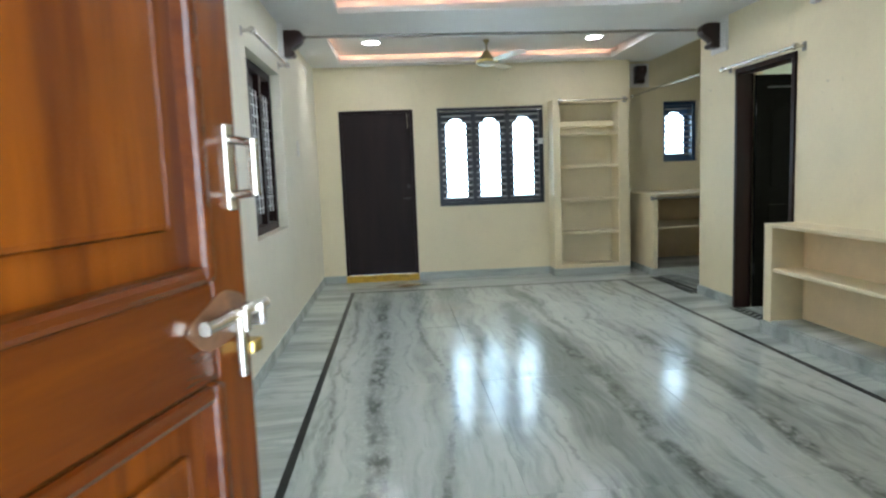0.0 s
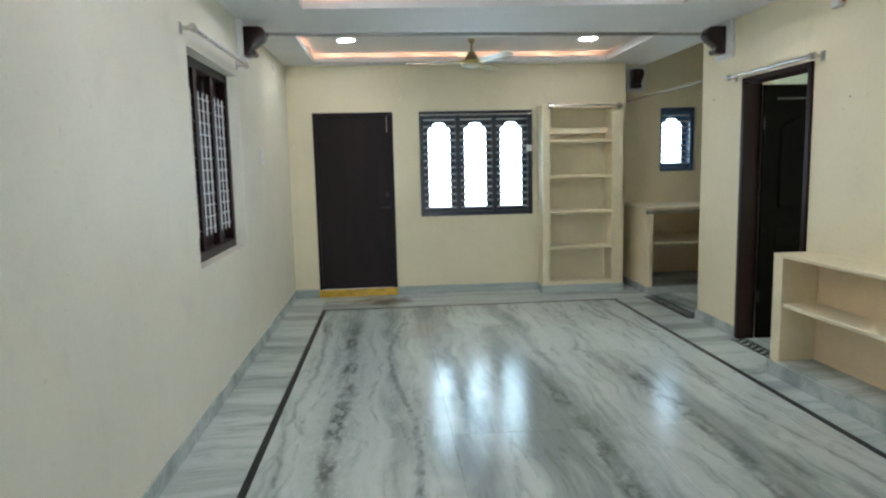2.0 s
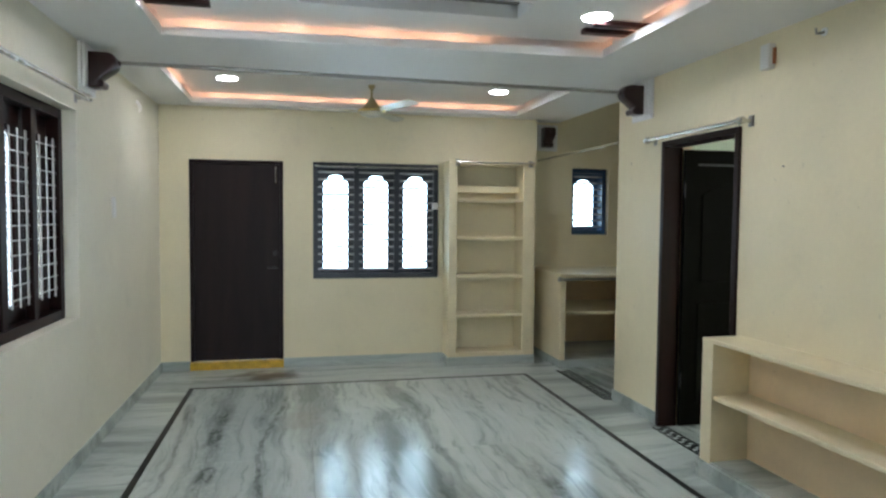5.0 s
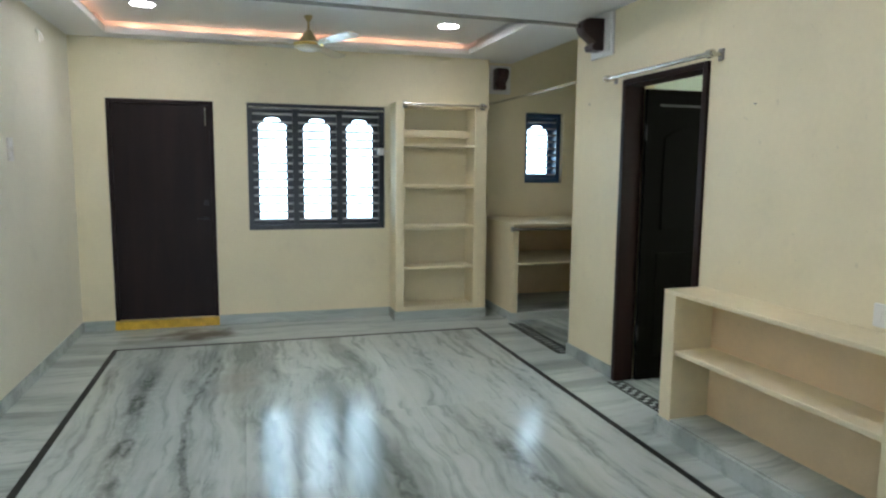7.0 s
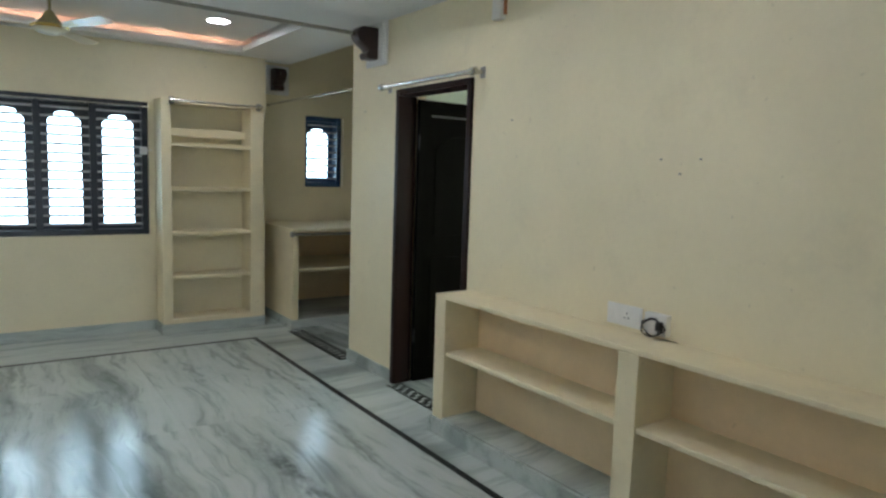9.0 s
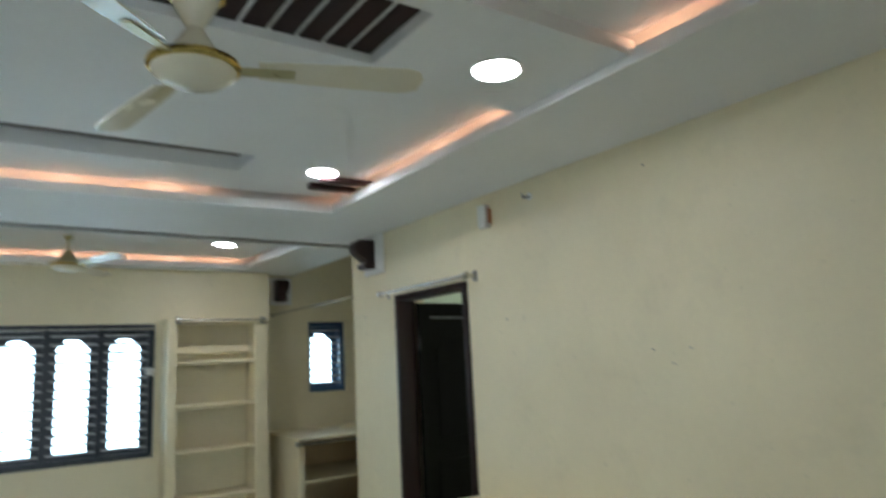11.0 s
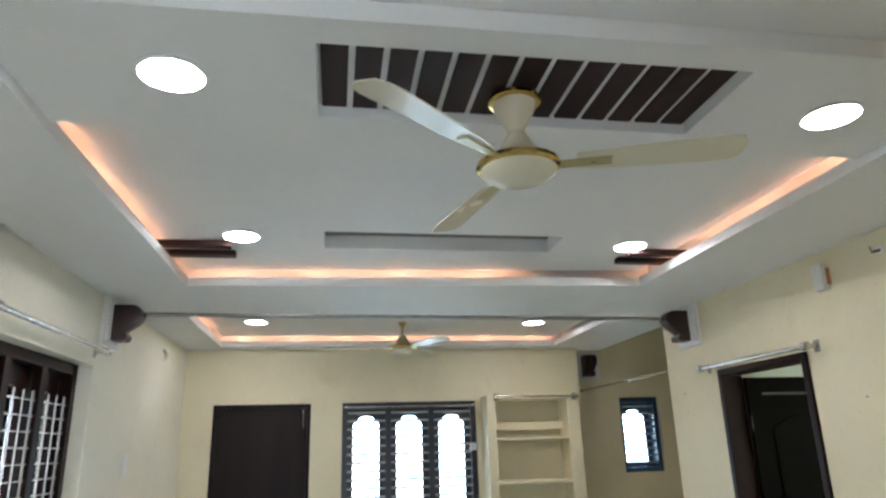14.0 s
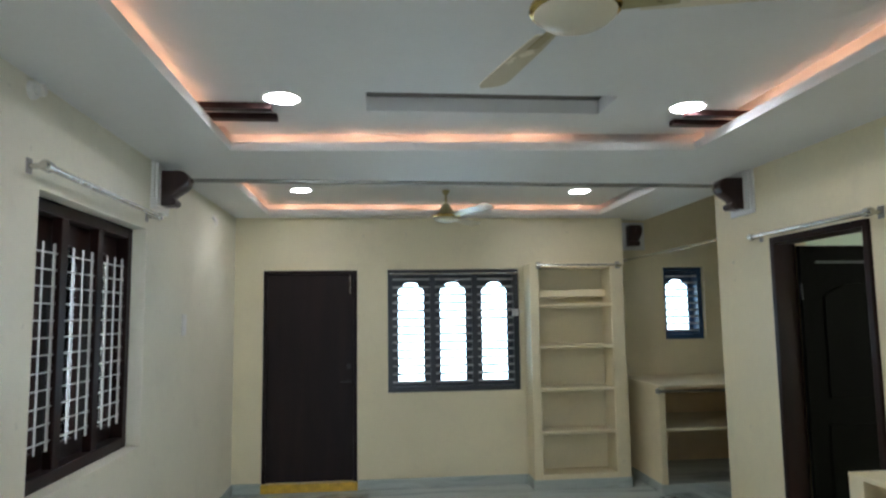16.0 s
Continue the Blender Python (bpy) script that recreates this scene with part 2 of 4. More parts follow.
    if seamed:
        worn = node(nt, "ShaderNodeTexNoise", Scale=4.0, Detail=4.0, Roughness=0.6)
        nt.links.new(g.outputs["Position"], worn.inputs["Vector"])
        nt.links.new(sums(nt, 'MULTIPLY_ADD', soft_step(nt, worn.outputs[0], 0.30, 0.70), 0.12, 0.115), b.inputs["Roughness"])
    wave = node(nt, "ShaderNodeTexNoise", Scale=6.5, Detail=3.0)
    nt.links.new(g.outputs["Position"], wave.inputs["Vector"])
    bp = node(nt, "ShaderNodeBump", Strength=0.09, Distance=0.02)
    nt.links.new(wave.outputs[0], bp.inputs["Height"])
    nt.links.new(bp.outputs[0], b.inputs["Normal"])
    b.inputs["Specular IOR Level"].default_value = 0.33
    return m


def glow(name, c, strength):
    m, nt, b = material(name)
    b.inputs["Base Color"].default_value = (0.8, 0.8, 0.8, 1)
    b.inputs["Emission Color"].default_value = (*c, 1)
    b.inputs["Emission Strength"].default_value = strength
    return m


def clear_glass(name):
    m, nt, b = material(name)
    out = nt.nodes["Material Output"]
    tr = nt.nodes.new("ShaderNodeBsdfTransparent")
    tr.inputs[0].default_value = (0.93, 0.96, 0.97, 1)
    gl = nt.nodes.new("ShaderNodeBsdfGlossy")
    gl.inputs["Roughness"].default_value = 0.05
    fr = node(nt, "ShaderNodeFresnel", IOR=1.45)
    mx = nt.nodes.new("ShaderNodeMixShader")
    nt.links.new(fr.outputs[0], mx.inputs[0])
    nt.links.new(tr.outputs[0], mx.inputs[1])
    nt.links.new(gl.outputs[0], mx.inputs[2])
    nt.links.new(mx.outputs[0], out.inputs[0])
    return m


CREAM = surface("cream wall paint", (0.79, 0.708, 0.49), 0.5, 0.05, 1.6, 0.12, fine=35, smudge=0.24)
# Paler and less yellow than the cream of the other walls.
PALE = surface("pale cream wall", (0.79, 0.755, 0.62), 0.5, 0.05, 1.4, 0.12, fine=35, smudge=0.24)
# Warm shade inside the open shelves, put into the colour of their backs.
SHADED_PEACH = surface("peach shaded shelf tone", (0.78, 0.60, 0.37), 0.5, 0.06, 4.0, 0.12, fine=40, smudge=0.24)
CREAM_SHELF = surface("cream shelf paint", (0.80, 0.70, 0.47), 0.5, 0.06, 4.0, 0.12, fine=40, smudge=0.24)
GREEN_WALL = surface("pale green wall paint", (0.70, 0.80, 0.68), 0.6, 0.04, 2.0, 0.05)
WHITE = surface("white ceiling paint", (0.80, 0.80, 0.79), 0.6, 0.03, 1.2, 0.04, fine=25)
TRIM_WHITE = surface("white plaster trim", (0.82, 0.82, 0.80), 0.5, 0.04, 8.0, 0.05)
MARBLE = marble("grey marble floor", seamed=True)
MARBLE_EDGE = marble("grey marble border", turn=90)
SKIRT = marble("grey marble skirting", turn=90, rough=0.2, dim=0.9)
INLAY = surface("black stone inlay", (0.014, 0.018, 0.015), 0.45, 0.3, 12, 0.02)
INLAY.node_tree.nodes["Principled BSDF"].inputs["Specular IOR Level"].default_value = 0.15
BROWN = wood("dark brown painted wood", (0.011, 0.006, 0.006), (0.021, 0.011, 0.010), 0.5, spec=0.2)
FRAME_BROWN = wood("red brown varnished wood", (0.009, 0.0032, 0.0026), (0.023, 0.007, 0.0055), 0.38, spec=0.16)
CORBEL = wood("dark carved wood", (0.022, 0.010, 0.010), (0.055, 0.022, 0.020), 0.28, scale=14)
SLAT = wood("dark plank wood", (0.018, 0.007, 0.007), (0.040, 0.014, 0.013), 0.5, axis=1, scale=14, spec=0.2)
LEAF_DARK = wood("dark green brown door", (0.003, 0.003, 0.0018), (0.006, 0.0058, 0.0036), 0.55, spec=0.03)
LEAF_BEAD = surface("grey door bead", (0.05, 0.055, 0.05), 0.4, 0.2, 20, 0.03)
BLUE = surface("blue painted wood", (0.03, 0.075, 0.15), 0.4, 0.2, 10, 0.05)
TEAK = wood("orange varnished teak", (0.045, 0.007, 0.001), (0.205, 0.049, 0.003), 0.26, scale=15.0, spec=0.3)
TEAK_RAIL = wood("orange varnished teak rail", (0.04, 0.006, 0.001), (0.115, 0.026, 0.002), 0.24, axis=0, scale=15.0, spec=0.4)
WORN = surface("worn pale wood", (0.15, 0.065, 0.028), 0.5, 0.45, 30, 0.1)
DULL = surface("dull grey steel", (0.33, 0.32, 0.30), 0.35, 0.1, 20, 0.02, metal=1.0)
STEEL = surface("brushed steel", (0.62, 0.60, 0.56), 0.25, 0.1, 20, 0.02, metal=1.0)
CHROME = surface("chrome", (0.60, 0.56, 0.49), 0.24, 0.05, 20, 0.0, metal=1.0)
BRASS = surface("polished brass", (0.75, 0.52, 0.16), 0.2, 0.1, 20, 0.02, metal=1.0)
IRON = surface("olive gold enamel", (0.42, 0.36, 0.18), 0.3, 0.1, 12, 0.02, metal=0.4)
IVORY = surface("ivory fan enamel", (0.74, 0.68, 0.52), 0.25, 0.03, 6, 0.01)
GRILLE = surface("pale grey grille paint", (0.66, 0.66, 0.64), 0.4, 0.1, 20, 0.03)
# White bars coloured grey, the backlit tone they take before bright panes.
BACKLIT_BAR = surface("backlit grey grille bar tone", (0.42, 0.42, 0.41), 0.4, 0.1, 20, 0.03)
PLASTIC = surface("white plastic", (0.78, 0.77, 0.73), 0.35, 0.04, 20, 0.02)
RED = surface("red plastic", (0.42, 0.15, 0.06), 0.4, 0.1, 20, 0.02)
BLACK = surface("black rubber", (0.012, 0.012, 0.012), 0.45, 0.2, 30, 0.02)
YELLOW = surface("worn yellow paint", (0.62, 0.38, 0.03), 0.45, 0.25, 12, 0.1)
CONCRETE = surface("outdoor ground", (0.30, 0.29, 0.27), 0.9, 0.15, 0.6, 0.2)
TAUPE = surface("dark taupe recess top", (0.16, 0.14, 0.13), 0.6, 0.1, 8, 0.04)
GLASS = clear_glass("window glass")
SKYGLOW = glow("hazy daylight", (0.56, 0.83, 1.0), DAY)
# Fill glow for the side room, added out of view.
SIDE_FILL = glow("side room fill glow", (0.95, 1.0, 0.9), DAY * 0.9)
ENTRYGLOW = glow("porch daylight", (0.70, 0.89, 1.0), DAY * 1.45)
DIMGLOW = glow("shaded daylight", (0.80, 0.92, 1.0), DAY * 0.5)
LED = glow("downlight diffuser", (0.93, 0.975, 1.0), LAMP)
WARM = glow("warm light strip", (1.0, 0.50, 0.28), STRIP)
WARM_HOT = glow("warm lamp cluster", (1.0, 0.55, 0.33), STRIP * 3.0)

# ---- mesh helpers ----


def box(bm, x0, x1, y0, y1, z0, z1, bevel=0.0):
    vs = [bm.verts.new(p) for p in ((x0, y0, z0), (x1, y0, z0), (x1, y1, z0), (x0, y1, z0), (x0, y0, z1), (x1, y0, z1), (x1, y1, z1), (x0, y1, z1))]
    fs = [bm.faces.new([vs[i] for i in f]) for f in ((3, 2, 1, 0), (4, 5, 6, 7), (0, 1, 5, 4), (1, 2, 6, 5), (2, 3, 7, 6), (3, 0, 4, 7))]
    if bevel:
        es = list({e for f in fs for e in f.edges})
        bmesh.ops.bevel(bm, geom=es, offset=bevel, segments=2, affect='EDGES', profile=0.5)
    return bm


def boxes(*dims, bevel=0.0):
    bm = bmesh.new()
    for d in dims:
        box(bm, *d, bevel=bevel)
    return bm


def lathe(profile, steps=32, caps=True):
    """Turns (radius, height) points round the z axis."""
    bm = bmesh.new()
    rings = []
    for r, z in profile:
        rings.append([bm.verts.new((r * math.cos(2 * math.pi * k / steps), r * math.sin(2 * math.pi * k / steps), z)) for k in range(steps)])
    for a, b in zip(rings, rings[1:]):
        for k in range(steps):
            bm.faces.new((a[k], a[(k + 1) % steps], b[(k + 1) % steps], b[k]))
    if caps:
        bm.faces.new(rings[0][::-1])
        bm.faces.new(rings[-1])
    bmesh.ops.recalc_face_normals(bm, faces=bm.faces)
    return bm


def tube(bm, a, b, r, steps=12):
    a, b = Vector(a), Vector(b)
    q = (b - a).to_track_quat('Z', 'Y').to_matrix().to_4x4()
    m = Matrix.Translation((a + b) / 2) @ q
    bmesh.ops.create_cone(bm, cap_ends=True, segments=steps, radius1=r, radius2=r, depth=(b - a).length, matrix=m)
    return bm


def tubes(*rows):
    bm = bmesh.new()
    for a, b, r in rows:
        tube(bm, a, b, r)
    return bm


def prism(points, d0, d1, bevel=0.0):
    """A flat outline in x and z, given thickness along y."""
    bm = bmesh.new()
    a = [bm.verts.new((x, d0, z)) for x, z in points]
    b = [bm.verts.new((x, d1, z)) for x, z in points]
    n = len(points)
    bm.faces.new(a)
    bm.faces.new(b[::-1])
    for k in range(n):
        bm.faces.new((a[k], b[k], b[(k + 1) % n], a[(k + 1) % n]))
    bmesh.ops.recalc_face_normals(bm, faces=bm.faces)
    if bevel:
        es = [e for e in bm.edges if abs(e.verts[0].co.y - e.verts[1].co.y) < 1e-6]
        bmesh.ops.bevel(bm, geom=es, offset=bevel, segments=2, affect='EDGES', profile=0.5)
    return bm


def holed(outer, inner, d0, d1):
    """A flat board along x and z with a shaped hole, thick along y."""
    bm = bmesh.new()
    es = []
    for loop in (outer, inner):
        vs = [bm.verts.new((x, d0, z)) for x, z in loop]
        es += [bm.edges.new((vs[k], vs[(k + 1) % len(vs)])) for k in range(len(vs))]
    fs = [g for g in bmesh.ops.triangle_fill(bm, edges=es, use_beauty=True)["geom"] if isinstance(g, bmesh.types.BMFace)]
    ex = bmesh.ops.extrude_face_region(bm, geom=fs)["geom"]
    bmesh.ops.translate(bm, verts=[v for v in ex if isinstance(v, bmesh.types.BMVert)], vec=(0, d1 - d0, 0))
    bmesh.ops.recalc_face_normals(bm, faces=bm.faces)
    return bm


def mesh_of(name, bm, mat, smooth=False):
    me = bpy.data.meshes.new(name)
    bm.to_mesh(me)
    bm.free()
    me.materials.append(mat)
    if smooth:
        me.polygons.foreach_set("use_smooth", [True] * len(me.polygons))
        me.set_sharp_from_angle(angle=radians(40))
    return me


def part(name, bm, mat, parent, label="", smooth=False):
    ob = new(name, mesh_of(name, bm, mat, smooth))
    ob.parent = parent
    if label:
        ob["label"] = label
    return ob


def setting(name, bm, mat, label="", category=""):
    ob = new(name, mesh_of(name, bm, mat))
    return tagged(ob, label, category, kind="structure")


def thing(name, label, category, m=None, group="", kind=""):
    ob = new(name)
    ob.empty_display_size = 0.1
    if m is not None:
        ob.matrix_basis = m
    return tagged(ob, label, category, group, kind)


# ---- plan ----
XL, XR, YN, YF = -0.93, 3.01, 0.50, 8.83       # faces of the hall's walls
ZB, ZU = 2.603, 2.70                            # ceiling border and raised ceiling
T = 0.23
DOOR = (-0.655, 0.238, 2.085)                  # far door: x0, x1, top
WIN = (0.535, 1.842, 0.895, 2.09)              # far window: x0, x1, sill, head
LWIN = (5.14, 6.40, 0.90, 2.17)              # side window: y0, y1, sill, head
D2 = (5.51, 6.385, 2.105)                        # side door opening: y0, y1, top
PIER = 7.085                                    # end of the wall beside the alcove
ENTRY = (-0.48, 0.60, 2.10)
SW = (3.53, 3.99, 1.345, 2.125)                # alcove window
YA = 9.25                                      # back wall of the alcove
XA = 4.75
LEAN = 0.02                                    # the long wall opens out towards the entrance
XE = 2.93                                      # end of the far wall beside the alcove



def wall_x(y):
    """Face of the long wall at y."""
    return XR + LEAN * max(0.0, 5.5 - y)


def lean(bm):
    """Shift what stands on the long wall's line outwards with that wall."""
    for v in bm.verts:
        if v.co.x > XR - 0.02:
            v.co.x += LEAN * max(0.0, 5.5 - v.co.y)
    return bm


# ---- structure ----
setting("wall_left", boxes(
    (XL - T, XL, YN - T, LWIN[0], 0, 2.95), (XL - T, XL, LWIN[1], YF + T, 0, 2.95),
    (XL - T, XL, LWIN[0], LWIN[1], 0, LWIN[2]), (XL - T, XL, LWIN[0], LWIN[1], LWIN[3], 2.95)), PALE, "pale cream painted plaster side wall", "wall")
setting("wall_far", boxes(
    (XL, DOOR[0], YF, YF + T, 0, 2.95), (DOOR[0], DOOR[1], YF, YF + T, DOOR[2], 2.95),
    (DOOR[1], WIN[0], YF, YF + T, 0, 2.95), (WIN[0], WIN[1], YF, YF + T, 0, WIN[2]),
    (WIN[0], WIN[1], YF, YF + T, WIN[3], 2.95), (WIN[1], XE, YF, YF + T, 0, 2.95)), CREAM, "cream painted plaster end wall", "wall")
setting("wall_right", lean(boxes(
    (XR, XR + T, YN - T, D2[0], 0, 2.95), (XR, XR + T, D2[0], D2[1], D2[2], 2.95), (XR, XR + T, D2[1], PIER, 0, 2.95))),
    CREAM, "cream painted plaster wall with nail holes", "wall")
setting("wall_entry", boxes(
    (XL, ENTRY[0], YN - T, YN, 0, 2.95), (ENTRY[0], ENTRY[1], YN - T, YN, ENTRY[2], 2.95), (ENTRY[1], XR + 0.12, YN - T, YN, 0, 2.95)),
    CREAM, "cream painted plaster entrance wall", "wall")
setting("wall_alcove_back", boxes(
    (XE - T, SW[0], YA, YA + T, 0, 2.95), (SW[0], SW[1], YA, YA + T, 0, SW[2]), (SW[0], SW[1], YA, YA + T, SW[3], 2.95),
    (SW[1], XA + T, YA, YA + T, 0, 2.95)), CREAM, "cream painted alcove back wall", "wall")
setting("wall_alcove_side", boxes((XE - T, XE, YF + T, YA, 0, 2.95)), CREAM, "cream painted alcove side wall", "wall")
setting("wall_alcove_end", boxes((XA, XA + T, PIER - T, YA, 0, 2.95)), CREAM, "cream painted alcove end wall", "wall")
setting("wall_partition", boxes((XR + T, XA, PIER - T, PIER, 0, 2.95)), CREAM, "cream painted partition wall", "wall")
setting("ceiling_alcove", boxes((XR, XA + T, PIER - T, YA + T, 2.95, 3.1)), WHITE, "white plastered alcove ceiling", "ceiling")

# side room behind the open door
# The back wall's window opening is unseen, added to let fill light in.
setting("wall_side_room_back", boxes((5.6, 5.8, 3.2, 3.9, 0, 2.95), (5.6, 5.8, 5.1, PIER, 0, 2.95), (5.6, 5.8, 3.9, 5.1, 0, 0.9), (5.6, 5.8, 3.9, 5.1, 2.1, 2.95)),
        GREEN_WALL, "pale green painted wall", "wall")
setting("wall_side_room_near", boxes((XR + T + 0.06, 5.8, 3.0, 3.2, 0, 2.95)), GREEN_WALL, "pale green painted wall", "wall")
setting("wall_side_room_far", boxes((XR + T, 5.6, PIER - T - 0.02, PIER - T - 0.004, 0, 2.95), (XA + T, 5.6, PIER - T, PIER, 0, 2.95)), GREEN_WALL, "pale green painted wall", "wall")
setting("ceiling_side_room", boxes((XR + T, 5.8, 3.0, PIER - T, 2.95, 3.1)), WHITE, "white plastered ceiling", "ceiling")

# ceiling with two raised coves
C1 = (-0.40, 2.357, 1.88, 6.13)
SKEW = -0.046                                  # the beam between the coves runs slightly askew
C2 = (-0.59, 2.63, 7.10, 8.62)
SHAFT = 0.13


def ring(bm, x0, x1, y0, y1, holes, z0, z1):
    """A slab with rectangular holes that lie one behind the other."""
    y = y0
    for hx0, hx1, hy0, hy1 in holes:
        box(bm, x0, x1, y, hy0, z0, z1)
        box(bm, x0, hx0, hy0, hy1, z0, z1)
        box(bm, hx1, x1, hy0, hy1, z0, z1)
        y = hy1
    box(bm, x0, x1, y, y1, z0, z1)


ceil = bmesh.new()
ring(ceil, XL, XR, YN, YF, (C1, C2), ZB, ZB + 0.04)
for c in (C1, C2):
    ring(ceil, c[0] - 0.02, c[1] + 0.02, c[2] - 0.02, c[3] + 0.02, (c,), ZB + 0.04, ZB + 0.052)
ring(ceil, XL, XR, YN, YF, [(c[0] - SHAFT, c[1] + SHAFT, c[2] - SHAFT, c[3] + SHAFT) for c in (C1, C2)], ZB + 0.04, ZU)
SLOT = (0.397, 1.642, 5.415, 5.70)
SLATS = (0.405, 1.61, 3.715, 4.10)
ring(ceil, XL, XR, YN, YF, [(c[0] - SHAFT, c[1] + SHAFT, c[2] - SHAFT, c[3] + SHAFT) for c in (C1, C2)], ZU, ZU + 0.09)
ring(ceil, *C1, (SLOT,), ZU, ZU + 0.09)
box(ceil, *C2, ZU, ZU + 0.09)
box(ceil, XR, XR + T, PIER, 9.0, ZB, ZB + 0.055)
box(ceil, XE, XR, YF, 9.0, ZB, ZB + 0.055)
box(ceil, XL - T, XR + T, YN - T, YF + T, ZU + 0.09, ZU + 0.2)
# dropped panel that bridges the first cove
ring(ceil, C1[0] - 0.03, C1[1] + 0.03, 3.61, 4.22, (SLATS,), ZU - 0.06, ZU - 0.002)
for v in ceil.verts:
    if C1[3] - 0.06 < v.co.y < C1[3] + SHAFT + 0.05:
        v.co.y += SKEW * (v.co.x - 0.96)
setting("ceiling", lean(ceil), WHITE, "white false ceiling with recessed coves", "ceiling")


def cove_strip(x0, x1, y0, y1):
    """A flat strip lying on the cove's ledge, with brighter clusters along it."""
    s = thing("cove_light", "warm glowing strip light in the ceiling cove", "strip light", group="cove lights")
    z = ZB + 0.0405
    part("light_strip", boxes((x0, x1, y0, y1, z, z + 0.004)), WARM, s)
    n = max(1, round(max(x1 - x0, y1 - y0) / 0.46))
    for k in range(n):
        f = (k + 0.5) / n
        if x1 - x0 > y1 - y0:
            c = x0 + (x1 - x0) * f
            b = (c - 0.05, c + 0.05, y0 - 0.001, y1 + 0.001, z + 0.004, z + 0.008)
        else:
            c = y0 + (y1 - y0) * f
            b = (x0 - 0.001, x1 + 0.001, c - 0.05, c + 0.05, z + 0.004, z + 0.008)
        part("lamp_cluster", boxes(b), WARM_HOT, s)
    return s


IN, WD = 0.062, 0.016
cove_strip(C1[0] - IN - WD, C1[0] - IN, C1[2], C1[3])
cove_strip(C1[1] + IN, C1[1] + IN + WD, C1[2], C1[3])
far_strip = cove_strip(C1[0] - 0.02, 1.62, C1[3] + IN, C1[3] + IN + WD)
for p in far_strip.children:
    for v in p.data.vertices:
        v.co.y += SKEW * (v.co.x - 0.96)
cove_strip(C2[0] - IN - WD, C2[0] - IN, C2[2], C2[3])
cove_strip(C2[0] - 0.02, C2[1] + 0.02, C2[3] + IN, C2[3] + IN + WD)


def skirting(name, *dims):
    return setting(name, lean(boxes(*dims, bevel=0.003)) if name == "baseboard_right" else boxes(*dims, bevel=0.003), SKIRT, "polished grey marble skirting", "skirting")


SH, SP = 0.09, 0.014
skirting("baseboard_left", (XL, XL + SP, YN, YF, 0, SH))
skirting("baseboard_far", (XL + SP, DOOR[0] - 0.005, YF - SP, YF, 0, SH), (DOOR[1] + 0.005, 1.885, YF - SP, YF, 0, SH))
skirting("baseboard_right", (XR - SP, XR, D2[1] + 0.002, PIER + SP, 0, SH), (XR - SP, XR, YN, 2.78, 0, SH), (XR, XR + T, PIER, PIER + SP, 0, SH))

# ---- windows ----


def arch(cx, w, z0, z1):
    """The outline of a shouldered arch, half width w."""
    half = [(1.0, z0), (1.0, z1 - 0.080), (0.88, z1 - 0.066), (0.80, z1 - 0.048), (0.70, z1 - 0.036), (0.60, z1 - 0.030), (0.50, z1 - 0.012), (0.32, z1 - 0.003), (0.12, z1)]
    return [(cx + w * k, z) for k, z in half] + [(cx - w * k, z) for k, z in half[::-1]]


def window(name, label, m, w, h, bays, paint, bars, uprights, depth=0.12, open_w=0.69, f=0.05, mu=0.055, margin=(0.0, 0.0)):
    """A window in local axes: x across, y outwards, z up from the sill."""
    win = tagged(thing(name, label, "window", m), kind="structure")
    part("window_frame", boxes((0, f, 0, depth, 0, h), (w - f, w, 0, depth, 0, h), (f, w - f, 0, depth, 0, f), (f, w - f, 0, depth, h - f, h), bevel=0.004), paint, win)
    bw = (w - 2 * f - mu * (bays - 1)) / bays
    for k in range(bays):
        x0 = f + k * (bw + mu)
        if k:
            part("mullion", boxes((x0 - mu, x0, 0.004, min(depth, 0.05), f, h - f), bevel=0.004), paint, win)
        c = x0 + bw / 2
        z0, z1 = f, h - f
        xa, xb = x0 - (mu / 2 - 0.001 if k else 0), x0 + bw + (mu / 2 - 0.001 if k < bays - 1 else 0)
        outer = [(xa, z0), (xb, z0), (xb, z1), (xa, z1)]
        sash = part("sash", holed(outer, arch(c, bw * open_w / 2, z0 + max(0.042, margin[0]), z1 - max(0.075, margin[1] - 0.02)), depth - 0.030, depth - 0.006), paint, win)
        pane = part("pane", boxes((c - bw * open_w / 2 - 0.01, c + bw * open_w / 2 + 0.01, depth - 0.005, depth - 0.001, z0 + 0.045, z1 - 0.05)), GLASS, sash)
        pane.visible_shadow = False
        for j in range(bars):
            z = z0 + margin[0] + (z1 - z0 - margin[0] - margin[1]) * (j + 0.6) / (bars + 0.2)
            part("grille_bar", tubes(((x0, 0.022, z), (x0 + bw, 0.022, z), 0.0038 if uprights else 0.0105)), GRILLE if uprights else BACKLIT_BAR, win)
        for j in range(uprights):
            x = x0 + 0.010 + (bw - 0.020) * j / (uprights - 1)
            u = 0.009 if j in (0, uprights - 1) else 0.0045
            part("grille_upright", boxes((x - u, x + u, 0.026, 0.032, z0 + margin[0], z1 - margin[1])), GRILLE, win)
    return win


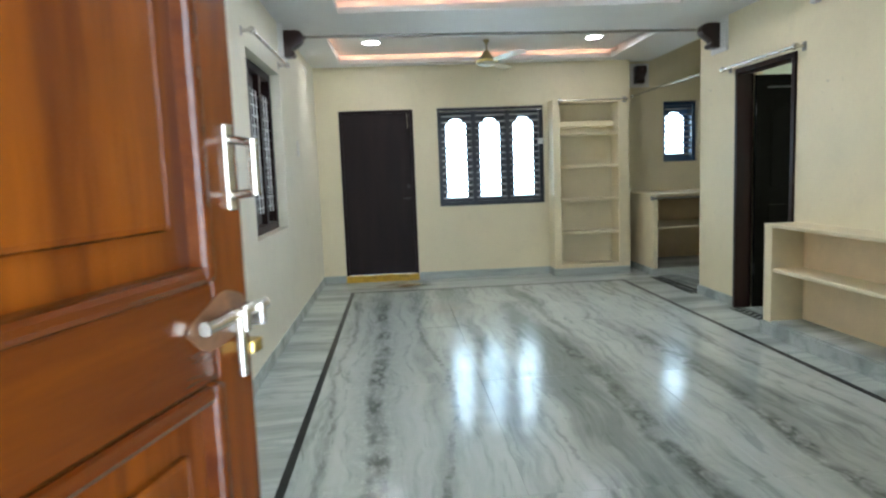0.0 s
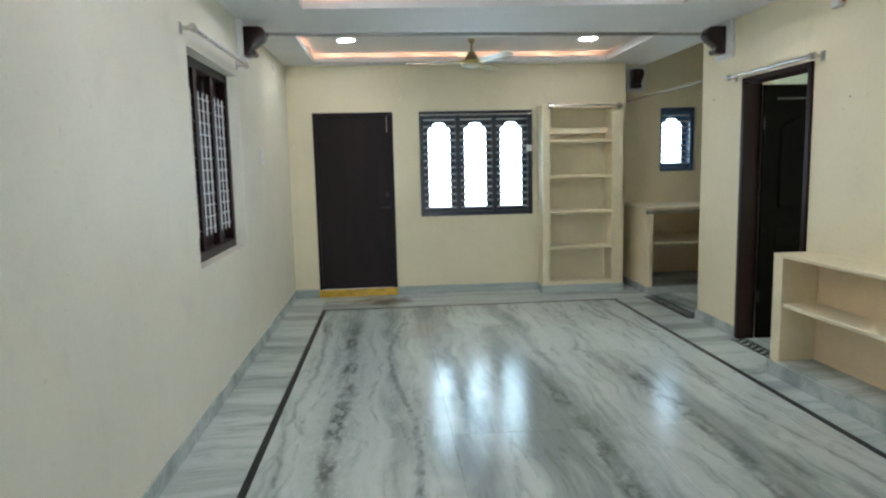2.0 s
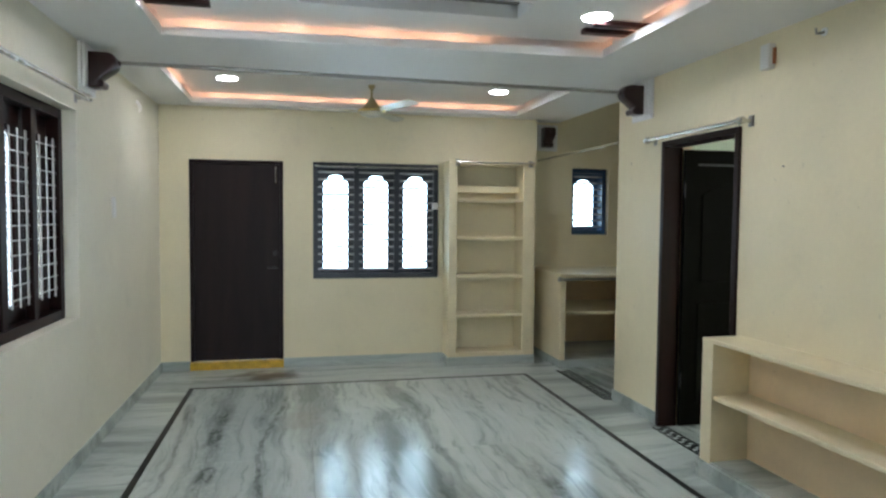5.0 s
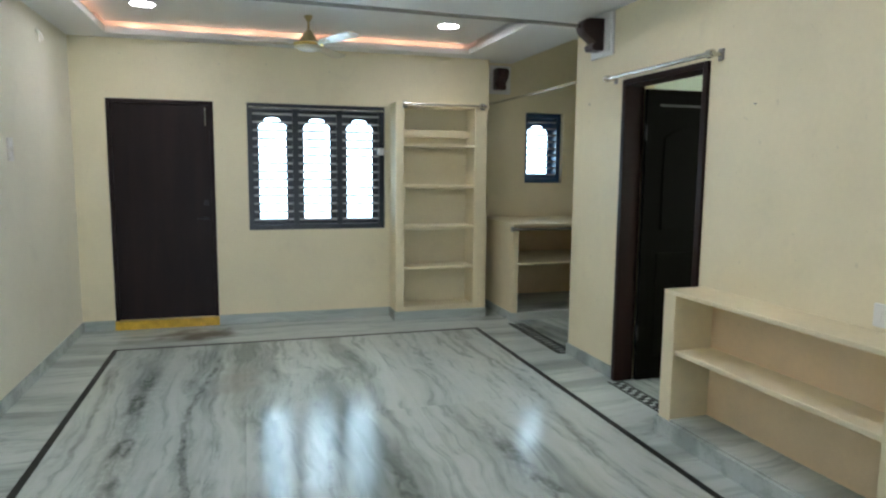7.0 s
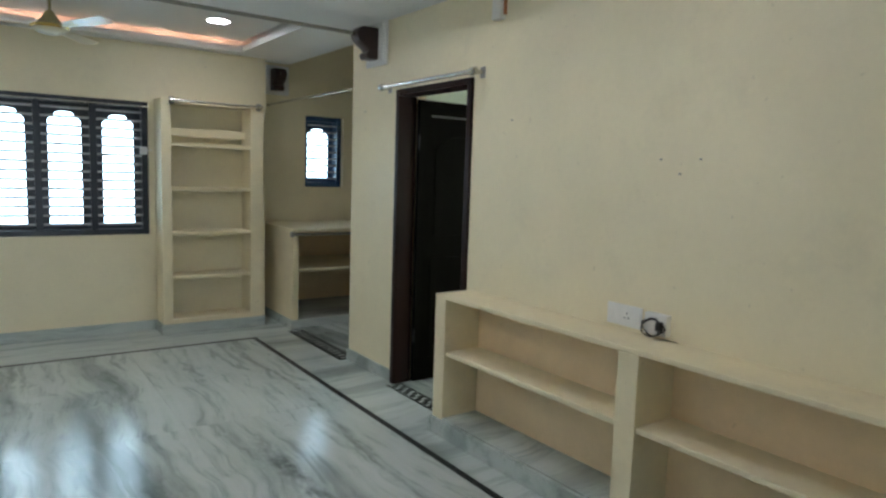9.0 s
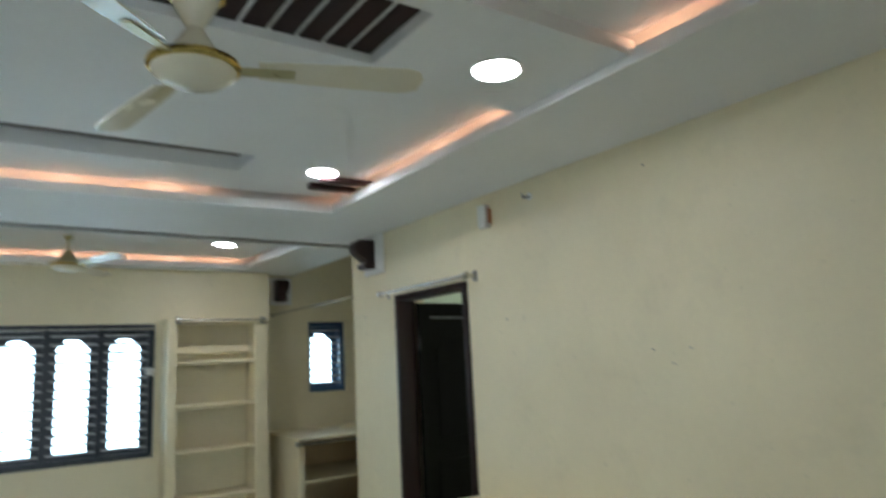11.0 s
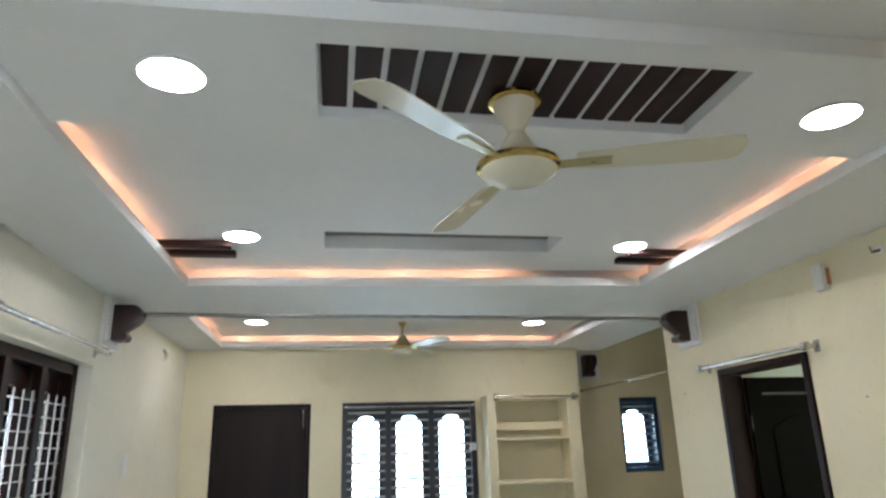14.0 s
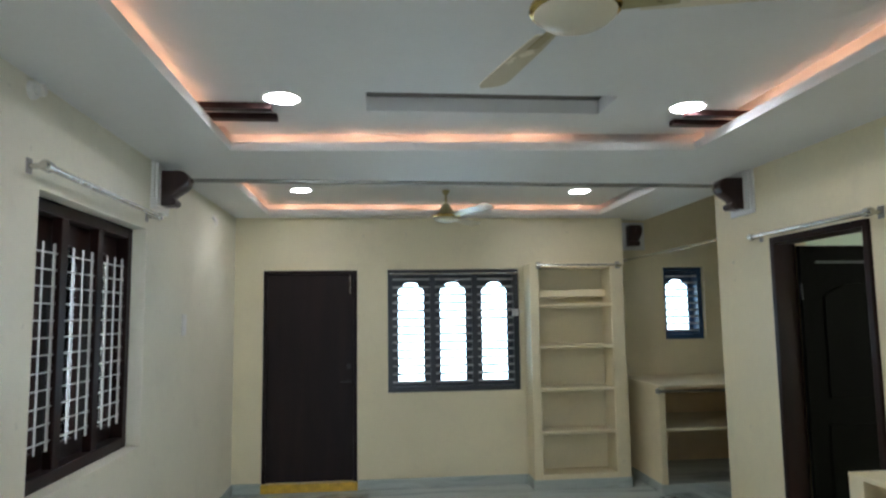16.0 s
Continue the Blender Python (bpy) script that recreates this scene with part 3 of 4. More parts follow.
WINDOW_PAINT = surface("dark slate painted wood", (0.022, 0.026, 0.034), 0.38, 0.25, 12, 0.05)
window("window_1", "dark painted three-light window with white grille bars", pose(WIN[0], YF + 0.03, WIN[2]), WIN[1] - WIN[0], WIN[3] - WIN[2], 3, WINDOW_PAINT, 14, 0)
window("window_2", "dark brown wooden window with pale metal grille", pose(XL - 0.08, LWIN[0], LWIN[2], 0, 0, 90), LWIN[1] - LWIN[0], LWIN[3] - LWIN[2], 3, FRAME_BROWN, 12, 4, depth=0.10, f=0.06, mu=0.07, margin=(0.085, 0.125))
window("window_3", "small blue painted alcove window with grille", pose(SW[0], YA + 0.06, SW[2]), SW[1] - SW[0], SW[3] - SW[2], 1, BLUE, 9, 0, depth=0.17, open_w=0.74)

# daylight behind the windows, with the ground outside
setting("backdrop_far", boxes((-1.5, 5.6, 11.0, 11.02, -0.1, 4.2)), SKYGLOW, "glowing backdrop sheet of bright hazy daylight outside", "sky")
setting("backdrop_side", boxes((-2.6, -2.58, 3.0, 15.0, -0.1, 4.0)), DIMGLOW, "shaded daylight outside", "sky")
setting("backdrop_entry", boxes((-0.3, 5.5, -1.6, -1.58, -0.1, 3.6)), ENTRYGLOW, "glowing backdrop sheet of bright hazy daylight outside the entrance", "sky")
# Added unseen sheet that brightens the side room through that opening.
setting("side_room_fill", boxes((7.0, 7.02, 2.5, 6.5, -0.1, 3.6)), SIDE_FILL, "glowing backdrop sheet of bright hazy daylight outside", "sky")
setting("ground", boxes((-60, 60, -60, 60, -0.4, -0.12)), CONCRETE, "plain grey outdoor ground", "ground")

# ---- far door ----
door = tagged(thing("door_1", "closed dark brown flush wooden door", "door", pose(DOOR[0], YF, 0.085)), kind="structure")
dw, dh = DOOR[1] - DOOR[0], DOOR[2] - 0.085
part("door_frame", boxes((0, 0.035, -0.012, T, 0, dh), (dw - 0.035, dw, -0.012, T, 0, dh), (0.035, dw - 0.035, -0.012, T, dh - 0.035, dh), bevel=0.003), BROWN, door)
leaf = part("door_leaf", boxes((0.0365, dw - 0.0365, 0.006, 0.045, 0.004, dh - 0.0365), bevel=0.002), BROWN, door)
# Unseen sheet added behind the leaf to keep daylight out of its gaps.
part("door_stop", boxes((0.002, dw - 0.002, 0.05, 0.07, 0.0, dh - 0.002)), BROWN, door)
part("tower_bolt", tubes(((dw - 0.07, -0.004, dh - 0.22), (dw - 0.07, -0.004, dh - 0.05), 0.006)), STEEL, leaf, "steel tower bolt")
part("door_handle", tubes(((dw - 0.16, -0.02, 0.93), (dw - 0.05, -0.02, 0.93), 0.008), ((dw - 0.09, -0.02, 0.93), (dw - 0.09, 0.01, 0.93), 0.014)), BLACK, leaf, "dark metal latch")
part("lock", boxes((dw - 0.10, dw - 0.06, -0.004, 0.008, 1.05, 1.10), bevel=0.003), BLACK, leaf)
setting("threshold", boxes((DOOR[0] - 0.004, DOOR[1] + 0.004, YF - 0.03, YF + T, 0.0, 0.08), bevel=0.005), YELLOW, "worn yellow painted door threshold", "threshold")

# ---- side door ----
door2 = tagged(thing("door_2", "open dark wooden door in a red-brown frame", "door", pose(XR, D2[0], 0)), kind="structure")
w2 = D2[1] - D2[0]
FW = 0.042
part("door_frame", boxes((-0.02, 0.13, 0, FW, 0, D2[2]), (-0.02, 0.13, w2 - FW, w2, 0, D2[2]), (-0.02, 0.13, FW, w2 - FW, D2[2] - FW, D2[2]), bevel=0.004), FRAME_BROWN, door2)
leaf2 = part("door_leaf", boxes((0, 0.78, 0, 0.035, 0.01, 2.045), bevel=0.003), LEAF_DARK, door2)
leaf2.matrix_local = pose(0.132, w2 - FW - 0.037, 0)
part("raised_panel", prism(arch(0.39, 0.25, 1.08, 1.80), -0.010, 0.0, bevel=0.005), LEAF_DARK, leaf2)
# Bead in a lighter grey than the leaf.
part("groove_bead", boxes((0.10, 0.70, -0.006, 0.0, 1.93, 1.945), bevel=0.002), LEAF_BEAD, leaf2, "grey bead")
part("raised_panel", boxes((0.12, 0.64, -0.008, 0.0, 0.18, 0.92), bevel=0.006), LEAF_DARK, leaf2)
part("hinge", tubes(((-0.006, -0.004, 1.70), (-0.006, -0.004, 1.80), 0.008)), BLACK, leaf2)
part("hinge", tubes(((-0.006, -0.004, 0.30), (-0.006, -0.004, 0.40), 0.008)), BLACK, leaf2)

# ---- tall shelf unit ----
SX0, SX1, SY = 1.893, 2.815, 8.56
shelf = thing("shelf_unit", "tall cream built-in shelf with empty shelves", "shelf", pose(0, 0, 0))
part("side_panel", boxes((SX0, SX0 + 0.085, SY, YF, SH, 2.12), bevel=0.004), CREAM_SHELF, shelf)
part("side_panel", boxes((SX1 - 0.125, SX1, SY, YF, SH, 2.12), bevel=0.004), CREAM_SHELF, shelf)
part("top_panel", boxes((SX0 + 0.085, SX1 - 0.125, SY + 0.002, YF, 2.08, 2.118), bevel=0.003), CREAM_SHELF, shelf)
part("bottom_panel", boxes((SX0 + 0.085, SX1 - 0.125, SY + 0.002, YF, SH, SH + 0.045)), CREAM_SHELF, shelf)
for z in (1.718, 1.320, 0.920, 0.516):
    part("shelf_board", boxes((SX0 + 0.085, SX1 - 0.125, SY + 0.006, YF, z - 0.014, z + 0.014), bevel=0.004), CREAM_SHELF, shelf)
part("back_ledge", boxes((SX0 + 0.085, SX1 - 0.125, YF - 0.10, YF, 1.80, 1.87), bevel=0.004), CREAM_SHELF, shelf)
part("plinth", boxes((SX0 - SP, SX1 + SP, SY - SP, YF, 0, SH), bevel=0.003), SKIRT, shelf, "grey marble plinth")

# ---- alcove counter ----
BX, BY = 3.0, 8.27
block = thing("alcove_counter", "cream masonry counter with open shelves and stone top", "counter", pose(0, 0, 0))
part("side_panel", boxes((BX, BX + 0.06, BY, YA, 0.08, 0.942), bevel=0.004), CREAM_SHELF, block)
part("worktop", boxes((BX - 0.005, XA, BY - 0.01, YA, 0.942, 0.968), bevel=0.004), CREAM_SHELF, block)
part("shelf_board", boxes((BX + 0.06, XA, BY + 0.02, YA, 0.550, 0.574), bevel=0.004), CREAM_SHELF, block)
part("plinth", boxes((BX - SP, BX + 0.06 + SP, BY - SP, YA, 0, 0.08), bevel=0.003), SKIRT, block, "grey marble plinth")
# Thin added back whose peach colour holds the shade under the worktop.
part("back_panel", boxes((BX + 0.06, XA, YA - 0.01, YA - 0.001, 0.08, 0.55), (BX + 0.06, XA, YA - 0.01, YA - 0.001, 0.574, 0.942)), SHADED_PEACH, block, "added back in a shaded peach tone")
part("base_slab", boxes((BX + 0.06 + SP, XA, BY + 0.015, YA, 0.0, 0.08), bevel=0.003), SKIRT, block, "grey marble base slab")
part("rod", tubes(((BX - 0.02, BY - 0.03, 0.915), (XA, BY - 0.03, 0.915), 0.013)), DULL, block, "steel curtain rod")
part("rod_bracket", boxes((BX - 0.03, BX - 0.005, BY - 0.045, BY, 0.895, 0.94), bevel=0.003), DULL, block)

# ---- low shelf unit ----
LX, LY0, LY1, LZ = 2.75, 2.80, 5.465, 0.838
LP = 0.10
low = thing("low_shelf", "long low cream built-in open shelf along the wall", "shelf",
            pose(LX, LY1, 0, 0, 0, math.degrees(math.atan(LEAN))) @ pose(-LX, -LY1, 0))
part("top_panel", boxes((LX, XR, LY0, LY1, LZ - 0.024, LZ), bevel=0.004), CREAM_SHELF, low)
part("end_panel", boxes((LX + 0.001, XR, LY1 - 0.10, LY1 - 0.001, LP, LZ - 0.024), bevel=0.003), CREAM_SHELF, low)
part("end_panel", boxes((LX + 0.001, XR, LY0 + 0.001, LY0 + 0.10, LP, LZ - 0.024), bevel=0.003), CREAM_SHELF, low)
part("divider", boxes((LX + 0.001, XR, 4.02, 4.125, LP, LZ - 0.024), bevel=0.003), CREAM_SHELF, low)
for a, b in ((LY0 + 0.10, 4.02), (4.125, LY1 - 0.10)):
    part("shelf_board", boxes((LX + 0.012, XR, a, b, 0.482, 0.508), bevel=0.004), CREAM_SHELF, low)
    # Added sheet over the cream wall, coloured like the shaded bay.
    part("back_panel", boxes((XR - 0.008, XR - 0.001, a, b, LP + 0.012, 0.482), (XR - 0.008, XR - 0.001, a, b, 0.508, LZ - 0.024)), SHADED_PEACH, low, "added back in a shaded peach tone")
    part("bottom_panel", boxes((LX + 0.004, XR, a, b, LP, LP + 0.012)), SKIRT, low, "grey marble base slab")
part("plinth", boxes((LX - SP, XR, LY0 - SP, LY1 + SP, 0, LP), bevel=0.003), SKIRT, low, "grey marble plinth")

# ---- entrance door leaf, standing open ----
LEAFW, LEAFH = 1.0, 2.06
entry = tagged(thing("door_3", "open varnished orange teak panel door", "door", pose(-0.46, 0.515, 0.01, 0, 0, 76)), kind="structure")
ST = 0.075
part("stile", boxes((0, ST, -0.04, 0, 0, LEAFH), bevel=0.004), TEAK, entry)
lock_stile = part("stile", boxes((LEAFW - ST, LEAFW, -0.04, 0, 0, LEAFH), bevel=0.004), TEAK, entry)
for a, b in ((0, 0.16), (1.082, 1.189), (LEAFH - 0.13, LEAFH)):
    part("rail", boxes((ST, LEAFW - ST, -0.039, -0.001, a, b), bevel=0.004), TEAK_RAIL, entry)
for a, b in ((0.16, 1.082), (1.189, LEAFH - 0.13)):
    panel = part("door_panel", boxes((ST, LEAFW - ST, -0.026, -0.014, a, b)), TEAK, entry)
    part("raised_field", boxes((ST + 0.06, LEAFW - ST - 0.06, -0.034, -0.026, a + 0.06, b - 0.06), bevel=0.007), TEAK, panel)
    mould = boxes((ST, ST + 0.02, -0.047, -0.006, a, b), (LEAFW - ST - 0.02, LEAFW - ST, -0.047, -0.006, a, b),
                  (ST + 0.02, LEAFW - ST - 0.02, -0.047, -0.006, a, a + 0.02), (ST + 0.02, LEAFW - ST - 0.02, -0.047, -0.006, b - 0.02, b), bevel=0.007)
    part("moulding", mould, TEAK_RAIL, entry)
# pull handle: plate with a square-bent grip
hx = LEAFW - 0.0263
handle = part("pull_handle", boxes((hx - 0.009, hx + 0.009, -0.045, -0.04, 1.262, 1.359), bevel=0.002), CHROME, entry, "polished metal pull handle")
grip = tubes(((hx, -0.043, 1.342), (hx, -0.072, 1.337), 0.005), ((hx, -0.072, 1.341), (hx, -0.072, 1.279), 0.006), ((hx, -0.043, 1.279), (hx, -0.072, 1.282), 0.005))
part("grip", grip, CHROME, handle, smooth=True)
# sliding bolt with its hasp, on worn varnish
bolt = part("sliding_bolt", tubes(((LEAFW - 0.1202, -0.052, 1.147), (LEAFW + 0.0183, -0.052, 1.147), 0.0075)), CHROME, entry, "steel sliding bolt", smooth=True)
part("bolt_guide", boxes((LEAFW - 0.0538, LEAFW - 0.0401, -0.064, -0.04, 1.127, 1.154), bevel=0.002), STEEL, bolt)
part("bolt_guide", boxes((LEAFW - 0.0137, LEAFW - 0.002, -0.064, -0.04, 1.127, 1.154), bevel=0.002), STEEL, bolt)
part("hasp", boxes((LEAFW - 0.0630, LEAFW - 0.0492, -0.055, -0.062, 1.079, 1.147), bevel=0.002), CHROME, bolt)
part("staple", boxes((LEAFW - 0.0343, LEAFW - 0.0092, -0.060, -0.04, 1.097, 1.113), bevel=0.002), BRASS, entry, "brass staple")
stain = bmesh.new()
bmesh.ops.create_circle(stain, cap_ends=True, radius=1.0, segments=44, matrix=pose(0, -0.0415, 0, 90, 0, 0))
for v in stain.verts:
    k = 1 + 0.4 * noise.noise(v.co * 1.3 + Vector((3.1, 0, 0.7)))
    v.co.x = min(LEAFW - 0.07 + v.co.x * 0.062 * k, LEAFW - 0.006)
    v.co.z = 1.146 + v.co.z * 0.026 * k
ex = bmesh.ops.extrude_face_region(stain, geom=stain.faces[:])["geom"]
bmesh.ops.translate(stain, verts=[v for v in ex if isinstance(v, bmesh.types.BMVert)], vec=(0, 0.002, 0))
part("worn_patch", stain, WORN, entry, "worn pale patch in the varnish")

# ---- curtain rods ----


def curtain_rod(a, b, out, label, r=0.012):
    """A rod from a to b on two wall brackets that reach back along out."""
    rod = thing("curtain_rod", label, "curtain rod", pose(0, 0, 0), group="curtain rods")
    a, b, out = Vector(a), Vector(b), Vector(out)
    part("rod", tubes((a, b, r)), STEEL, rod, smooth=True)
    d = (b - a).normalized()
    for p in (a + d * 0.03, b - d * 0.03):
        bm = tubes((p, p + out, r * 0.9))
        tube(bm, p - d * 0.018, p + d * 0.018, r * 1.7)
        part("bracket", bm, STEEL, rod, smooth=True)
        if out.length > 0.02:
            q = p + out
            e = Vector((abs(d.x) * 0.022 + abs(out.normalized().x) * 0.004, abs(d.y) * 0.022 + abs(out.normalized().y) * 0.004, 0.032))
            part("wall_plate", boxes((q.x - e.x, q.x + e.x, q.y - e.y, q.y + e.y, q.z - e.z, q.z + e.z), bevel=0.003), DULL, rod)
    return rod


curtain_rod((XL + 0.07, 5.02, 2.245), (XL + 0.07, 6.42, 2.245), (-0.07, 0, 0), "steel curtain rod above the side window", r=0.014)
curtain_rod((XR - 0.07, 5.40, 2.124), (XR - 0.07, 6.53, 2.124), (0.07, 0, 0), "steel curtain rod above the open door", r=0.014)
curtain_rod((SX0 + 0.06, SY - 0.04, 2.10), (SX1 - 0.02, SY - 0.04, 2.10), (0, 0.04, 0), "steel curtain rod across the tall shelf", r=0.011)
curtain_rod((3.10, YA, 2.20), (XR + 0.03, PIER, 2.18), (0, 0, 0.001), "thin pale curtain rod across the alcove opening", r=0.010)
curtain_rod((WIN[0] + 0.01, YF - 0.02, WIN[3] - 0.045), (WIN[1] - 0.01, YF - 0.02, WIN[3] - 0.045), (0, 0.02, 0), "thin steel curtain rod across the window head", r=0.007)

# ---- corbels with the long rod ----


def corbel(m):
    c = thing("corbel", "dark carved wooden bracket on a white plaster plate", "bracket", m, group="carved brackets")
    part("backplate", boxes((0, 0.02, -0.15, 0.15, -0.30, 0.0), (0.02, 0.034, -0.12, 0.12, -0.27, -0.0), bevel=0.004), TRIM_WHITE, c, "white plaster backplate")
    prof = [(0.03, -0.04), (0.145, -0.04), (0.175, -0.05), (0.195, -0.075), (0.20, -0.105), (0.188, -0.135), (0.165, -0.158), (0.135, -0.178), (0.11, -0.196), (0.095, -0.215), (0.08, -0.262), (0.03, -0.262)]
    part("bracket_body", prism(prof, -0.06, 0.06, bevel=0.008), CORBEL, c, smooth=True)
    sc = tubes(((0.098, -0.058, -0.236), (0.098, 0.058, -0.236), 0.026))
    part("scroll", sc, CORBEL, c, smooth=True)
    part("knob", tubes(((0.19, 0, -0.095), (0.215, 0, -0.095), 0.016)), CORBEL, c, smooth=True)
    return c


left_corbel = corbel(pose(XL, 6.59, ZB - 0.003))
copy_thing(left_corbel, pose(XR, 6.69, ZB - 0.003, 0, 0, 180))
copy_thing(left_corbel, pose(3.18, YA, 2.612, 0, 0, -90))
rod = thing("ceiling_rod", "long thin steel rod spanning the hall between brackets", "curtain rod", pose(0, 0, 0))
part("rod", tubes(((XL + 0.20, 6.59, ZB - 0.095), (XR - 0.20, 6.69, ZB - 0.095), 0.013)), DULL, rod, smooth=True)

# ---- ceiling things ----


def downlight(x, y, z, r=0.084):
    d = thing("downlight", "round recessed white ceiling downlight, switched on", "ceiling light", pose(x, y, z), group="downlights")
    part("trim_ring", lathe([(r, 0.0), (r + 0.012, -0.001), (r + 0.014, -0.006), (r, -0.008)], 36, False), TRIM_WHITE, d, smooth=True)
    part("diffuser", lathe([(0.001, -0.007), (r, -0.007), (r, -0.002), (0.001, -0.002)], 36), LED, d)
    return d


for x, y, z in ((0.021, 3.90, ZU - 0.06), (2.015, 3.925, ZU - 0.06), (-0.01, 5.51, ZU), (2.067, 5.545, ZU), (-0.195, 7.865, ZU), (2.195, 7.865, ZU)):
    downlight(x, y, z)

planks = thing("slatted_ceiling_panel", "dark wooden slats in a white ceiling recess", "ceiling panel", pose(0, 0, 0))
n = 13
step = (SLATS[1] - SLATS[0]) / n
part("backing", boxes((SLATS[0], SLATS[1], SLATS[2], SLATS[3], ZU - 0.016, ZU - 0.004)), TRIM_WHITE, planks)
for k in range(n):
    part("slat", boxes((SLATS[0] + k * step + 0.009, SLATS[0] + (k + 1) * step - 0.009, SLATS[2] + 0.002, SLATS[3] - 0.002, ZU - 0.026, ZU - 0.016), bevel=0.002), SLAT, planks)


# Top of the recess, darker than the ceiling round it.
recess = thing("recess_board", "dark taupe top inside the white ceiling recess", "ceiling panel", pose(0, 0, 0))
part("board", boxes((SLOT[0] + 0.001, SLOT[1] - 0.001, SLOT[2] + 0.001, SLOT[3] - 0.001, ZU + 0.076, ZU + 0.087)), TAUPE, recess)


def wood_pair(x0, x1):
    p = thing("ceiling_batten", "two short dark wooden battens bridging the cove", "ceiling batten", pose(0, 0, 0), group="cove battens")
    for y in (5.62, 5.79):
        part("batten", boxes((x0, x1, y - 0.03, y + 0.03, ZU - 0.032, ZU - 0.001), bevel=0.003), SLAT, p)


wood_pair(C1[0] - 0.06, -0.075)
wood_pair(2.09, C1[1] + 0.11)


def fan(m, spin, slim=False):
    f = thing("ceiling_fan", "ivory three-blade ceiling fan with gold trim", "ceiling fan", m, group="ceiling fans")
    enamel = IRON if slim else IVORY
    if slim:
        part("canopy", lathe([(0.01, 0.0), (0.032, -0.002), (0.030, -0.02), (0.013, -0.045)]), IRON, f, smooth=True)
        part("downrod", tubes(((0, 0, -0.19), (0, 0, -0.03), 0.010)), IRON, f, smooth=True)
    else:
        part("canopy", lathe([(0.02, 0.0), (0.062, -0.004), (0.066, -0.02), (0.058, -0.05), (0.030, -0.10), (0.022, -0.115)]), IVORY, f, smooth=True)
        part("canopy_ring", lathe([(0.060, -0.001), (0.078, -0.006), (0.080, -0.018), (0.062, -0.024)]), BRASS, f, "gold trim ring", smooth=True)
        part("downrod", tubes(((0, 0, -0.20), (0, 0, -0.10), 0.016)), IVORY, f, smooth=True)
    part("collar", lathe([(0.018, -0.115), (0.026, -0.12), (0.055, -0.17), (0.085, -0.205), (0.09, -0.21)]), enamel, f, "olive gold cone" if slim else "", smooth=True)
    motor = part("motor_housing", lathe([(0.05, -0.20), (0.105, -0.212), (0.116, -0.225), (0.110, -0.248), (0.086, -0.266), (0.045, -0.279), (0.004, -0.282)]), IVORY, f, smooth=True)
    part("trim_ring", lathe([(0.102, -0.212), (0.122, -0.219), (0.125, -0.231), (0.112, -0.240)]), BRASS, motor, "gold trim ring", smooth=True)
    for k in range(3):
        a = pose(0, 0, 0, 0, 0, spin + 120 * k)
        outline = [(0.17, -0.038), (0.30, -0.048), (0.59, -0.060), (0.625, -0.05), (0.64, -0.02), (0.632, 0.035), (0.60, 0.052), (0.55, 0.056), (0.30, 0.046), (0.17, 0.036)]
        bm = bmesh.new()
        lo = [bm.verts.new((x, y, -0.002)) for x, y in outline]
        hi = [bm.verts.new((x, y, 0.002)) for x, y in outline]
        bm.faces.new(lo[::-1]); bm.faces.new(hi)
        for i in range(len(outline)):
            j = (i + 1) % len(outline)
            bm.faces.new((lo[i], lo[j], hi[j], hi[i]))
        bm.transform(a @ pose(0, 0, -0.225, -12, 0, 0))
        blade = part("blade", bm, IVORY, f)
        iron = boxes((0.10, 0.27, -0.020, 0.020, -0.007, -0.0025), bevel=0.003)
        iron.transform(a @ pose(0, 0, -0.226, -12, 0, 0))
        part("blade_iron", iron, IRON, blade, "olive gold blade iron")
    return f


fan(pose(0.99, 3.98, ZU - 0.03), 102)
fan(pose(1.025, 7.87, ZU), 178, slim=True)

# ---- small wall things ----
bell = thing("bell_box", "white plastic door chime box with red side", "doorbell", pose(wall_x(5.29), 5.29, 2.462))
part("case", boxes((-0.045, 0, -0.045, 0.03, -0.07, 0.07), bevel=0.006), PLASTIC, bell)
part("side_cover", boxes((-0.022, 0, -0.052, -0.045, -0.045, 0.045), bevel=0.002), RED, bell, "red side cover")
socket = thing("switch_board", "white plastic switch board with sockets", "switch board", pose(wall_x(4.285), 4.285, 0.905))
part("plate", boxes((-0.012, 0, -0.075, 0.125, -0.05, 0.05), bevel=0.004), PLASTIC, socket)
for k, y in enumerate((0.095, 0.055, -0.045)):
    part("rocker", boxes((-0.017, -0.012, y - 0.013, y + 0.013, -0.022, 0.022), bevel=0.002), PLASTIC, socket)
outlet = part("outlet", boxes((-0.015, -0.012, -0.02, 0.03, -0.028, 0.028), bevel=0.002), PLASTIC, socket)
for y, z in ((0.005, 0.012), (-0.006, -0.009), (0.016, -0.009)):
    part("pin_hole", tubes(((-0.0158, y, z), (-0.014, y, z), 0.004)), BLACK, outlet)
box2 = thing("socket_box", "white socket box with a plugged black cord", "socket", pose(wall_x(4.12), 4.12, 0.90))
part("plate", boxes((-0.035, 0, -0.06, 0.06, -0.045, 0.05), bevel=0.005), PLASTIC, box2)
cord_curve = bpy.data.curves.new("cord", 'CURVE')
cord_curve.dimensions, cord_curve.bevel_depth, cord_curve.bevel_resolution = '3D', 0.003, 3
sp = cord_curve.splines.new('NURBS')
loops = 34
sp.points.add(loops - 1)
